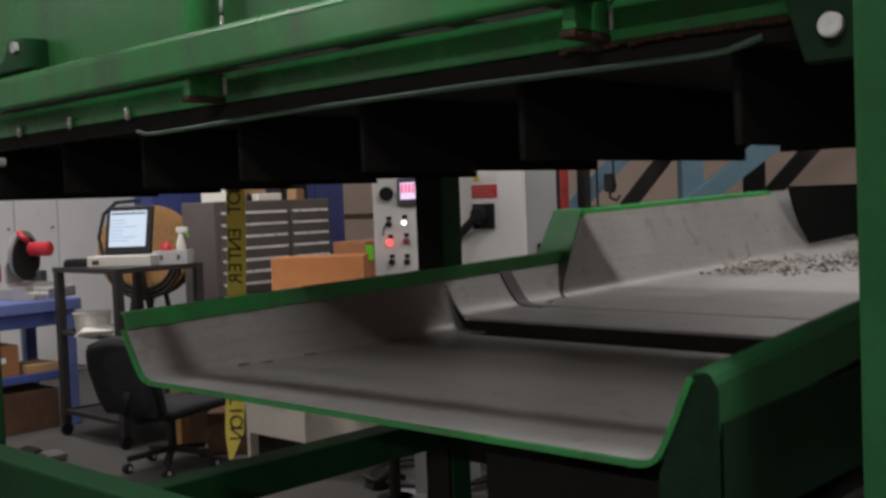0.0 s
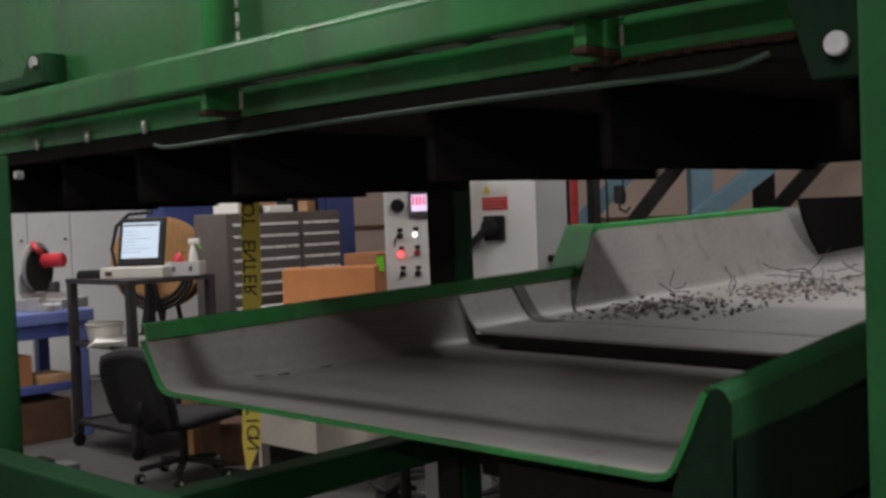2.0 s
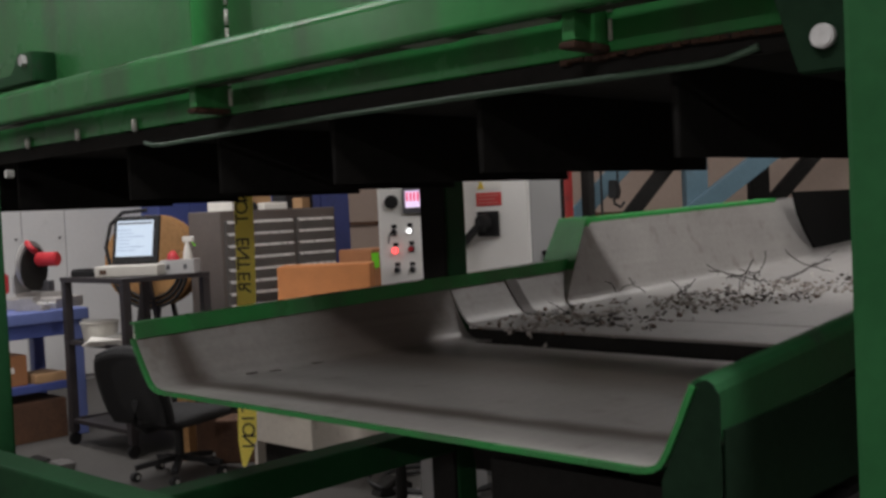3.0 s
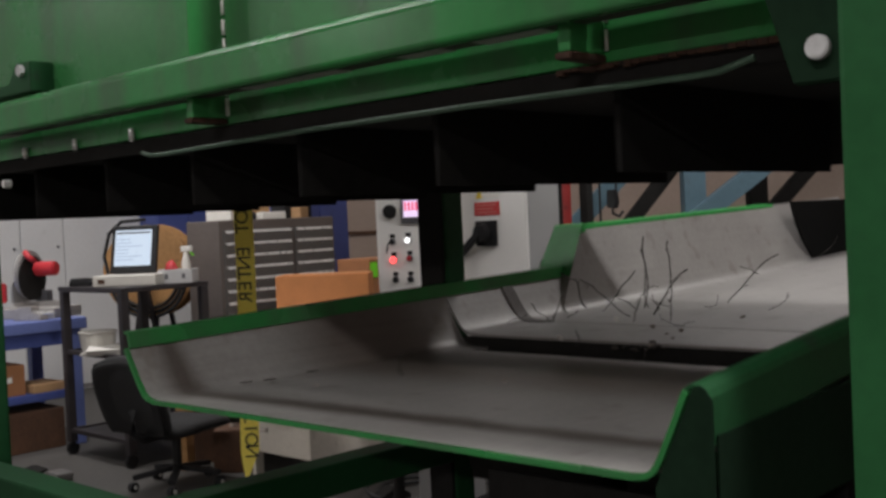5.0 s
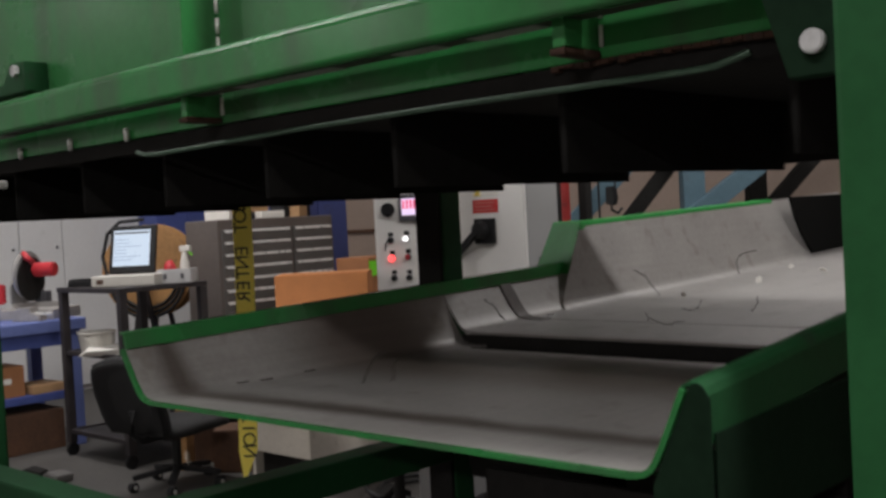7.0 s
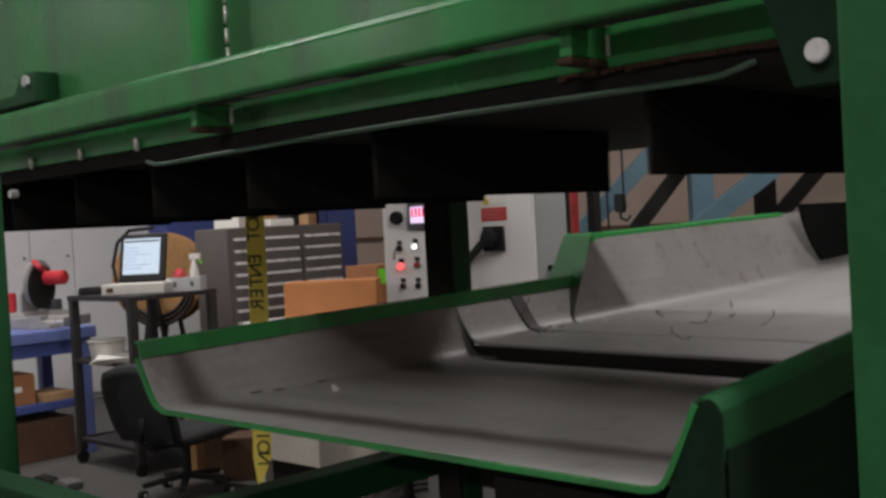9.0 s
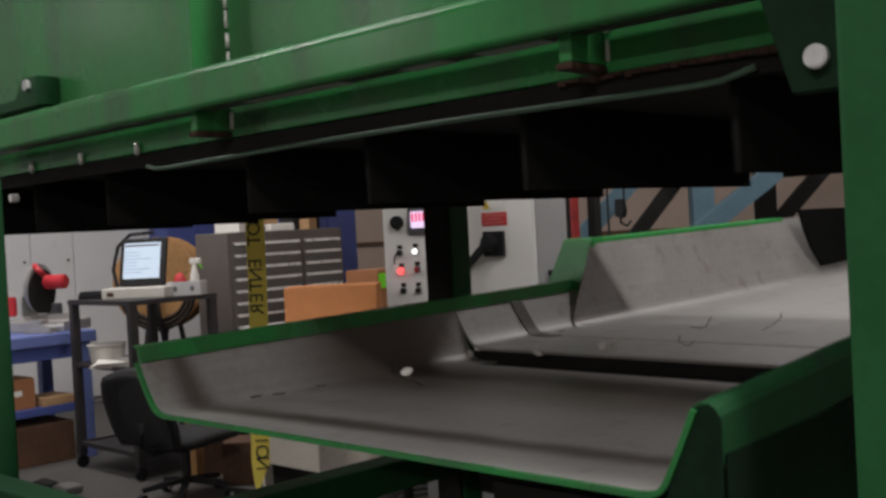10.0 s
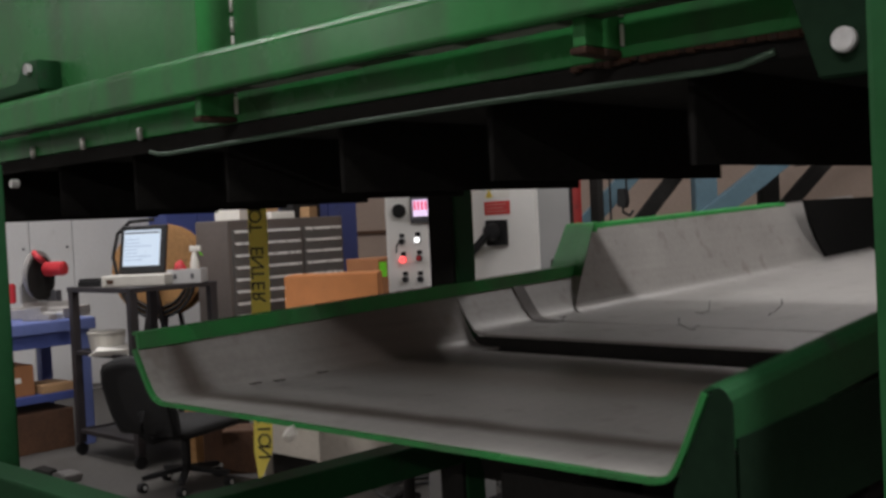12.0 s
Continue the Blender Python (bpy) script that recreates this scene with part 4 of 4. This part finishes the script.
def computer():
    ob = thing("panel_computer", "rugged computer with a lit tilted screen on the cart", "computer", -6.645, 3.875, 1.2, 34)
    P = lambda n, bm, m, label="", up=None: part(n, bm, m, up or ob, label)
    P("base", box(-0.24, 0.22, -0.12, 0.16, 0, 0.075, 0.01), LIGHT_PL, "pale grey keyboard base")
    P("port_cover", box(-0.2, -0.15, -0.123, -0.12, 0.02, 0.05, 0.001), BROWN)
    tilt = pose(0, 0.02, 0.08, -14, 0, 0)
    d = P("lid", box(-0.175, 0.165, -0.015, 0.02, 0, 0.34, 0.012, tilt), PLASTIC, "black screen frame")
    P("display", box(-0.145, 0.125, -0.018, -0.0155, 0.05, 0.305, 0.001, tilt), SCREEN, "lit pale blue display", d)
    P("title_bar", box(-0.135, 0.115, -0.0205, -0.019, 0.278, 0.29, 0, tilt), GREY_PL, "grey line of the display", d)
    for k in range(7):
        P("text_bar", box(-0.135, -0.135 + 0.09 + 0.11 * random.random(), -0.0205, -0.019, 0.09 + 0.024 * k, 0.096 + 0.024 * k, 0, tilt), SCREEN_T, "faint lines of text", d)
    P("carry_handle", pipe([(-0.2, 0.05, 0.05), (-0.24, 0.07, 0.2), (-0.21, 0.1, 0.36), (-0.12, 0.11, 0.44), (0.06, 0.11, 0.45)], 0.013), PLASTIC, "black cable loop")


SCREEN_T = mat("dimmer screen text", (0.02, 0.02, 0.02), 0.3, 0, 0, 8, 60, 0, glow=(0.5, 0.62, 0.85), power=0.6)
computer()
kb = thing("black_case", "flat black plastic case on the cart", "case", -7.06, 3.75, 1.2, 34)
part("body", box(-0.1, 0.1, -0.07, 0.07, 0, 0.04, 0.008), PLASTIC, kb)
part("lid", box(-0.095, 0.06, -0.06, 0.06, 0.04, 0.055, 0.006), PLASTIC, kb)


def bottle_caddy():
    ob = thing("parts_caddy", "pale grey plastic parts caddy on the cart", "caddy", -6.46, 4.12, 1.2, 40)
    P = lambda n, bm, m, label="", up=None: part(n, bm, m, up or ob, label)
    P("tray", box(-0.12, 0.12, -0.08, 0.08, 0, 0.012, 0.003), CADDY)
    for a in ((-0.12, 0.12, -0.08, -0.072), (-0.12, 0.12, 0.072, 0.08), (-0.12, -0.112, -0.072, 0.072), (0.112, 0.12, -0.072, 0.072), (-0.004, 0.004, -0.072, 0.072)):
        P("side", box(*a, 0.012, 0.095, 0.003), CADDY)
    for x in (-0.06, 0.06):
        P("opening_mark", box(x - 0.012, x + 0.012, -0.0825, -0.0805, 0.03, 0.065, 0.001), GREY_PL)
    red = thing("red_rag", "crumpled red rag in the caddy", "rag", -6.5, 4.09, 1.213, 0)
    bm = bmesh.new()
    bmesh.ops.create_icosphere(bm, subdivisions=3, radius=1)
    for v in bm.verts:
        v.co = Vector((v.co.x * 0.045, v.co.y * 0.045, v.co.z * 0.07 + 0.07)) * (1 + 0.2 * noise.noise(v.co * 4))
    part("cloth", bm, RED, red, smooth=True)
    bo = thing("spray_bottle", "white spray bottle with a green trigger", "bottle", -6.42, 4.16, 1.213, 30)
    part("body", rod((0, 0, 0), (0, 0, 0.14), 0.034, 0.03, 16, bevel=0.006), PAPER, bo, smooth=False)
    part("neck", rod((0, 0, 0.14), (0, 0, 0.2), 0.026, 0.012, 14), PAPER, bo)
    part("nozzle", box(-0.03, 0.05, -0.014, 0.014, 0.2, 0.24, 0.006), PAPER, bo)
    part("trigger", bar((0.035, 0, 0.2), (0.06, 0, 0.17), 0.01, 0.012), LIME, bo)


CADDY = mat("milky grey plastic", (0.5, 0.5, 0.5), 0.4, 0, 0.08, 8, 60, 0.05)
bottle_caddy()


def cable_reel():
    ob = thing("cable_reel", "wooden cable reel wound with black cable on a stand", "cable reel", -7.42, 4.5, 0, 38)
    P = lambda n, bm, m, label="": part(n, bm, m, ob, label)
    c = 1.26
    P("flange", rod((0, -0.1, c), (0, -0.075, c), 0.36, n=40, bevel=0.004), WOOD)
    P("flange", rod((0, 0.1, c), (0, 0.125, c), 0.36, n=40, bevel=0.004), WOOD)
    P("wound_cable", rod((0, -0.075, c), (0, 0.1, c), 0.29, n=40), BLACK)
    for k in range(3):
        pts = [(0.3 * math.cos(a) * (1 - 0.1 * k), -0.112, c - 0.05 + 0.31 * math.sin(a) * (1 - 0.12 * k)) for a in [radians(195 + 150 * i / 14) for i in range(15)]]
        P("cable_loop", pipe(pts, 0.013), BLACK, "loose loop of black cable")
    P("hub", rod((0, -0.13, c), (0, 0.15, c), 0.04, n=16), DARK)
    for s in (-0.19, 0.21):
        P("stand_leg", bar((-0.2, s, 0), (0, s, c), 0.04, 0.03), FRAME)
        P("stand_leg", bar((0.2, s, 0), (0, s, c), 0.04, 0.03), FRAME)
    P("axle", rod((0, -0.2, c), (0, 0.22, c), 0.02, n=12), FRAME)


cable_reel()


def office_chair():
    ob = thing("office_chair", "charcoal upholstered office chair on a five star base", "chair", -5.70, 3.56, 0, 12)
    P = lambda n, bm, m, label="", up=None, smooth=False: part(n, bm, m, up or ob, label, smooth=smooth)

    def cushion(w, d, h, bend):
        bm = bmesh.new()
        n = 14
        top, bot = [], []
        for i in range(n + 1):
            for j in range(n + 1):
                u, v = 2 * i / n - 1, 2 * j / n - 1
                edge = max(0, 1 - (abs(u) ** 5 + abs(v) ** 5) / 1.6)
                sx, sy = u * w / 2 * (1 - 0.12 * abs(v) ** 3), v * d / 2 * (1 - 0.12 * abs(u) ** 3)
                top.append(bm.verts.new((sx, sy, bend * u * u + h * (0.35 + 0.65 * edge))))
                bot.append(bm.verts.new((sx, sy, bend * u * u)))
        k = n + 1
        for i in range(n):
            for j in range(n):
                a, b, c, e = i * k + j, (i + 1) * k + j, (i + 1) * k + j + 1, i * k + j + 1
                bm.faces.new((top[a], top[b], top[c], top[e]))
                bm.faces.new((bot[a], bot[e], bot[c], bot[b]))
        for i in range(n):
            for a, b in ((i * k, (i + 1) * k), (i * k + n, (i + 1) * k + n), (i, i + 1), (n * k + i, n * k + i + 1)):
                bm.faces.new((top[a], bot[a], bot[b], top[b]))
        return bm

    seat = cushion(0.5, 0.5, 0.075, 0.01)
    seat.transform(pose(0, 0.02, 0.345))
    P("seat", seat, FABRIC, smooth=True)
    back = cushion(0.52, 0.5, 0.07, 0.06)
    back.transform(pose(0, -0.29, 0.60, -108, 0, 180) @ pose(0, 0, -0.03))
    P("backrest", back, FABRIC, smooth=True)
    shell = cushion(0.5, 0.47, 0.03, 0.06)
    shell.transform(pose(0, -0.33, 0.585, -108, 0, 180) @ pose(0, 0, -0.035))
    P("back_shell", shell, PLASTIC, smooth=True)
    P("back_arm", pipe([(0, -0.1, 0.33), (0, -0.27, 0.33), (0, -0.34, 0.38), (0, -0.335, 0.52)], 0.022), PLASTIC, smooth=True)
    P("mechanism", box(-0.09, 0.09, -0.12, 0.12, 0.305, 0.345, 0.01), PLASTIC)
    P("column", rod((0, 0, 0.1), (0, 0, 0.305), 0.028, n=16), PLASTIC)
    for k in range(5):
        a = radians(72 * k + 20)
        ex = (0.27 * math.cos(a), 0.27 * math.sin(a))
        P("base_spoke", bar((0, 0, 0.12), (*ex, 0.085), 0.04, 0.03), PLASTIC)
        c = P("caster", rod((ex[0] - 0.022, ex[1], 0.03), (ex[0] + 0.022, ex[1], 0.03), 0.03, n=16, bevel=0.005), PLASTIC)
        P("caster_hub", rod((ex[0] - 0.025, ex[1], 0.03), (ex[0] + 0.025, ex[1], 0.03), 0.013, n=12), BRIGHT, "shiny hub", c)


office_chair()
carton("wooden_crate", "dark brown wooden crate beside the chair", -5.75, 4.06, 0, 44, 0.3, 0.26, 0.27, BROWN, category="crate")
carton("wooden_post", "pale brown wooden post standing beside the crates", -6.04, 3.84, 0, 20, 0.08, 0.08, 0.62, WOOD, category="post")
carton("wooden_crate", "worn dark wooden crate behind the chair", -6.19, 4.11, 0, 44, 0.24, 0.24, 0.42, BROWN, category="crate")


def plastic_tub():
    ob = thing("plastic_tub", "pale grey plastic tub on the cart's middle shelf", "tub", -7.0, 3.78, 0.735, 20)
    part("body", rod((0, 0, 0), (0, 0, 0.13), 0.11, 0.13, 20, bevel=0.01), LIGHT_PL, ob)
    part("rim", rod((0, 0, 0.13), (0, 0, 0.145), 0.137, n=20, bevel=0.004), LIGHT_PL, ob)


plastic_tub()
wb = thing("paper_sheets", "loose white papers on the cart's middle shelf", "papers", -6.68, 3.82, 0.735, 30)
for k in range(4):
    part("sheet", box(-0.26, 0.22, -0.17, 0.17, 0.002 + 0.012 * k, 0.012 + 0.012 * k, 0.001, pose(0, 0, 0, 0, 0, 9 * k)), PAPER, wb)


# ---- clutter on the floor ----
def floor_clutter():
    for i, (x, y, m, label) in enumerate(((-6.55, 3.2, CHEST, "grey steel scrap"), (-6.75, 3.1, DARK, "dark steel scrap"), (-4.3, 4.0, DARK, "dark steel scrap"), (-4.05, 4.2, STEEL, "grey steel scrap"), (-3.75, 3.9, DARK, "black hose end"), (-4.5, 4.6, BLACK, "black rubber scrap"), (-3.9, 4.6, SKY_BLUE, "light blue plastic scrap"))):
        ob = thing("floor_scrap", label + " lying on the workshop floor", "scrap", x, y, 0, 37 * i)
        part("piece", extrude([(-0.1, 0), (0.1, 0), (0.12, 0.05), (0.02, 0.06 + 0.02 * (i % 3)), (-0.07, 0.05)], -0.06, 0.06, "y", bevel=0.008), m, ob)
    ob = thing("air_hose", "black rubber hose coiled on the floor", "hose", -4.2, 4.3, 0)
    pts = [((0.25 + 0.004 * k) * math.cos(k * 0.35), (0.2 + 0.004 * k) * math.sin(k * 0.35), 0.014 + 0.0008 * k) for k in range(50)]
    part("hose", pipe(pts, 0.013), BLACK, ob, smooth=True)
    ob = thing("jack_stand", "black pedestal jack on the floor", "jack", -4.05, 3.85, 0)
    part("foot", rod((0, 0, 0), (0, 0, 0.02), 0.1, n=20, bevel=0.004), DARK, ob)
    part("column", rod((0, 0, 0.02), (0, 0, 0.3), 0.03, n=14), DARK, ob)
    part("head", box(-0.06, 0.06, -0.04, 0.04, 0.3, 0.33, 0.006), DARK, ob)


floor_clutter()


# ---- scrap that rides down the tray ----
def wire_mesh(length, r, seed, bend):
    rng = random.Random(seed)
    pts, p, d = [], Vector((0, 0, 0)), Vector((0, 0, 1))
    n = 12
    for k in range(n + 1):
        pts.append(p.copy())
        d = (d + Vector((rng.uniform(-1, 1), rng.uniform(-1, 1), rng.uniform(-0.4, 0.4))) * bend).normalized()
        p += d * length / n
    bm = pipe(pts, 0.5 * r, 6)
    for q in pts[1:-1]:
        if rng.random() < 0.25:
            tip = Vector((rng.uniform(-1, 1), rng.uniform(-1, 1), rng.uniform(-0.5, 1))).normalized() * length * rng.uniform(0.03, 0.07)
            bm = pipe([q, q + tip * 0.6, q + tip + Vector((0, 0, 0.003))], 0.4 * r, 4, bm)
    return bm


def scrap_wire(label, length, r, seed, bend, m=None):
    ob = part("wire_offcut", wire_mesh(length, r, seed, bend), m or COPPER, smooth=True)
    return tagged(ob, label, "wire", "scrap on the tray")


def shred(label, size, seed, m, h=0.006):
    rng = random.Random(seed)
    n = rng.randint(5, 7)
    outline = [(size * rng.uniform(0.45, 1) * math.cos(k * math.tau / n), size * rng.uniform(0.45, 1) * math.sin(k * math.tau / n)) for k in range(n)]
    bm = extrude(outline, 0, h, "z")
    for v in bm.verts:
        v.co.z += 0.35 * size * noise.noise(Vector((v.co.x * 60, v.co.y * 60, seed)))
    return tagged(part("shred", bm, m), label, "scrap", "scrap on the tray")


def throw(t):
    """The tray's throw at t: the metres by which it swings back; it dips as it does so, more at its upper end."""
    marks = ((0, 2.9), (0.5, 1.7), (1, 5.8), (1.5, -0.2), (2, 7.9), (2.5, -1), (3, 5.1), (3.5, 1), (4, 6), (4.5, 0), (5, 0.5), (5.5, 8.9), (6, -1.7), (6.5, 6.1), (7, 0.5), (7.5, 6), (8, 0), (8.5, 5), (9, 7.1), (9.5, -0.9), (10, 6.6), (10.5, 1.1), (11, 4.5), (11.5, 3.5), (12, 0.5))
    k = min(int(t / 0.5), len(marks) - 2)
    u = (t - marks[k][0]) / 0.5
    u = u * u * (3 - 2 * u)
    return 0.00195 * (marks[k][1] * (1 - u) + marks[k + 1][1] * u) + 0.006 * math.sin(math.tau * 8 * t)


RIDES = []


def ride(ob, way, lift=0.0, hop=0.012, seed=0, tilt=(0, 0, 0), wobble=20, step=0.2, rears=None):
    """Sends a piece along way, rows of seconds, x and y; past the lip it drops to the floor. rears: the time at which a piece that lies flat rears up, and how flat it lay."""
    RIDES.append((ob, way, lift, hop, seed, tilt, wobble, step, rears))


def key_ride(ob, way, lift, hop, seed, tilt, wobble, step, rears):
    rng = random.Random(seed)
    f1, f2, a1, a2 = rng.uniform(1.4, 2.6), rng.uniform(0.5, 1.2), rng.uniform(0, 6), rng.uniform(0, 6)
    rows, left = [], None
    k, last = 0, round(12 / step)
    for k in range(last + 1):
        t = k * step
        if t <= way[0][0]:
            x, y = way[0][1:]
        elif t >= way[-1][0]:
            x, y = way[-1][1:]
        else:
            for (t0, x0, y0), (t1, x1, y1) in zip(way, way[1:]):
                if t0 <= t <= t1:
                    u = (t - t0) / (t1 - t0)
                    x, y = x0 + (x1 - x0) * u, y0 + (y1 - y0) * u
                    break
        busy = 1 if way[0][0] < t < way[-1][0] else 0.25
        z = floor_z(y) + 0.004 + lift + busy * hop * abs(math.sin(f1 * t * math.pi + a1)) - throw(t) * (0.7 + 0.59 * (y - 1.47) + 0.47 * (x + 1.71))
        w = wobble * busy
        flat = 0
        if rears:
            u = min(1, max(0, (t - rears[0]) / 0.8))
            flat = rears[1] * (1 - u)
            w *= 0.3 + 0.7 * u
        if y < 1.46 or (2.6 < y < 2.69 and t >= way[-1][0]):
            if left is None:
                left = t
            z = max(0.012, floor_z(y) - 4.9 * (t - left + 0.05) ** 2)
            w = 0
        turn = (tilt[0] * (1 - flat / 90) + flat + w * math.sin(f2 * t * 5 + a2), tilt[1] + w * math.sin(f1 * t * 2 + a1), tilt[2] + 25 * math.sin(f2 * t + a1))
        rows.append((t, pose(x, y, z, *turn)))
    walk(ob, rows)


def hasten(x0, y0, x1, v):
    """The way to the slot, at v at first; the tail of the flow speeds up after 2.5 s."""
    arrive = (y0 - 2.645) / v
    if arrive < 3:
        return [(0, x0, y0), (arrive, x1, 2.645)]
    return [(0, x0, y0), (2.5, x0 + 0.4 * (x1 - x0), y0 - 2.5 * v), (3 + 0.52 * (arrive - 3), x1, 2.645)]


def scrap():
    rng = random.Random(7)
    kinds = (("grey brown shred of scrap on the tray", CHIP), ("dark shred of scrap on the tray", GRIME), ("pale shred of scrap on the tray", PALE), ("brown shred of scrap on the tray", BROWN))
    # the first flow
    for i in range(240):
        label, m = kinds[(0, 0, 1, 0, 2, 3, 2)[i % 7]]
        ob = shred(label, rng.uniform(0.005, 0.014), i, m)
        u = rng.random()
        y0 = 4.1 + 1.5 * u
        x0 = min(-1.5, max(-2.36, -2.42 + 0.55 * rng.random() ** 1.3 + 0.28 * max(0, y0 - 4.3)))
        v = rng.uniform(0.45, 0.53)
        x1 = x0 + rng.uniform(-0.04, 0.2)
        way = hasten(x0, y0, max(-2.36, x1 - 0.06), v)
        if i % 14 == 0:
            way = [way[0], ((y0 - 2.9) / v, x1, 2.9), ((y0 - 2.9) / v + 1.2, min(-1.2, x1 + 0.1), 1.40)]
        ride(ob, way, 0, rng.uniform(0.006, 0.03), i, (0, 0, rng.uniform(0, 360)), 25, 0.2)
    # clumps of small shreds within the flow
    for i in range(44):
        bm = None
        for k in range(16):
            n = rng.randint(4, 6)
            size = rng.uniform(0.004, 0.012)
            a0, cx, cy = rng.uniform(0, 6), rng.gauss(0, 0.03), rng.gauss(0, 0.06)
            own = extrude([(size * rng.uniform(0.5, 1) * math.cos(a0 + q * math.tau / n), size * rng.uniform(0.5, 1) * math.sin(a0 + q * math.tau / n)) for q in range(n)], 0, 0.004, "z")
            own.transform(pose(cx, cy, rng.uniform(0, 0.014), rng.uniform(-40, 40), rng.uniform(-40, 40), 0))
            bm = join(bm, own)
        ob = tagged(part("shred_clump", bm, kinds[(0, 2, 0, 1)[i % 4]][1]), "loose clump of small grey shreds on the tray", "scrap", kind="stuff")
        y0 = 4.2 + 1.5 * rng.random()
        x0 = min(-1.5, max(-2.34, -2.36 + 0.45 * rng.random() ** 1.3 + 0.28 * max(0, y0 - 4.3)))
        v = rng.uniform(0.45, 0.53)
        ride(ob, hasten(x0, y0, max(-2.32, x0 + rng.uniform(-0.08, 0.12)), v), 0, rng.uniform(0.004, 0.016), 500 + i, (0, 0, rng.uniform(-30, 30)), 10, 0.2)
    # wires within the flow, which rear up as they are shaken
    for i in range(24):
        length = rng.uniform(0.05, 0.11) if i % 3 else rng.uniform(0.2, 0.32)
        ob = scrap_wire("dark bent wire offcut shaken along the tray", length, rng.uniform(0.0025, 0.004) + (0 if i % 3 else 0.0012), 100 + i, rng.uniform(0.15, 0.45))
        y0 = 4.15 + 1.0 * rng.random()
        x0 = -2.4 + 0.5 * rng.random()
        v = rng.uniform(0.31, 0.45)
        if i % 3 == 0:
            y0, x0, v = 5.3 + 0.35 * rng.random(), -2.25 + 0.35 * rng.random(), rng.uniform(0.44, 0.51)
        way = [(0, x0, y0), ((y0 - 2.9) / v, max(-2.38, x0 + rng.uniform(-0.1, 0.2)), 2.9), ((y0 - 2.9) / v + 1.5 / 1.1, x0 + rng.uniform(0, 0.4), 1.40)]
        if i % 5 or i % 3 == 0:
            way = [way[0], way[1], (way[1][0] + 0.6, way[1][1] + 0.05, 2.645)]
        ride(ob, way, 0.01, rng.uniform(0.015, 0.05), 100 + i, (rng.uniform(-45, 45), rng.uniform(-40, 40), rng.uniform(0, 360)), 26, 0.1, ((1.0 if i % 3 else 3.3) + 1.0 * rng.random(), 84))
    # stragglers
    for i, (t0, x0, y0, t1, length) in enumerate(((3.4, -2.2, 5.0, 7.6, 0.2), (3.9, -1.9, 5.1, 8.4, 0.16), (5.0, -2.25, 5.1, 9.8, 0.24), (5.6, -2.1, 5.1, 10.6, 0.26))):
        ob = scrap_wire("long dark wire offcut hopping along the tray", 0.62 * length, 0.003, 200 + i, 0.45)
        ride(ob, [(t0 - 1.2, x0, y0 + 0.75), (t0 + 0.62 * (t1 - t0), -2.3 + 0.04 * i, 2.85), (t1, -1.9 + 0.06 * i, 1.40)], 0.012, 0.05, 200 + i, (35 - 20 * i, 20 * i - 50, 40 * i), 26, 0.1, (t0 + 0.8, 80))
    # wires caught on the deck
    for i, (x, y, length) in enumerate(((-1.80, 3.02, 0.16), (-1.70, 3.28, 0.11), (-1.98, 3.3, 0.1))):
        ob = scrap_wire("thin curled wire lying caught on the tray", length, 0.0022, 300 + i, 0.5)
        ride(ob, [(0, x, y + 1.4), (5.2 + 0.2 * i, x, y), (12, x + 0.01, y - 0.02)], 0.004, 0.004, 300 + i, (85, 10, 60 * i), 3, 0.2)
    # white flakes late in the clip
    for i, (t0, t1, x1, size) in enumerate(((6.2, 10.9, -1.93, 0.024), (6.4, 11.3, -1.9, 0.018), (6.6, 11.8, -2.05, 0.026), (5.4, 9.4, -2.0, 0.014), (7.3, 12.0, -1.75, 0.022), (2.4, 6.9, -2.1, 0.014), (2.2, 6.3, -1.9, 0.012), (7.0, 11.6, -2.2, 0.016))):
        ob = shred("white flake of paper hopping on the tray", size, 400 + i, PAPER, 0.004)
        ride(ob, [(t0 - 1.5, -2.1 + 0.05 * i, 5.85), (t0 + 0.68 * (t1 - t0), -2.2 + 0.05 * i, 2.5), (t1, x1 - 0.1, 1.42)], 0.0, 0.045, 400 + i, (30, 20 * i, 50 * i), 30, 0.1)


PALE = mat("pale grey shred", (0.4, 0.37, 0.34), 0.7, 0.1, 0.3, 25, 120, 0.2)
scrap()


def motions():
    rows = []
    for k in range(361):
        t = k / 30
        d = throw(t)
        rows.append((t, pose(TRAY_AT[0], TRAY_AT[1] + d * 0.9, TRAY_AT[2] - d * 0.7, math.degrees(-0.59 * d), math.degrees(0.47 * d))))
    walk(TRAY, rows)
    # the cleats go round with the belt; start is where a cleat's face would stand at 0 s on the lower run
    for ob, start in CLEATS:
        rows = []
        for k in range(241):
            t = k / 20
            x, z, a = belt_at(BELT_X0 - start + BELT_SPEED * t + 0.006)
            rows.append((t, pose(x + 1.7, 0, z, 0, a, 0)))
        walk(ob, rows)
    # the tape sways in the draught
    rows = []
    for k in range(61):
        t = k / 5
        u = min(1, t / 5.5)
        u = u * u * (3 - 2 * u)
        lean = 1.7 * (1 - u) + 0.25 * u + 0.35 * math.sin(2.1 * t)
        slide = -0.006 * (1 - u) + 0.012 * min(1, max(0, (t - 6) / 3))
        rows.append((t, pose(-3.606 + 1.27 * slide, 2.62 + 1.27 * slide, 1.739, 0, lean, 43.8 + 6 * math.sin(1.3 * t + 0.6))))
    walk(TAPE, rows)
    for one in RIDES:
        key_ride(*one)


motions()
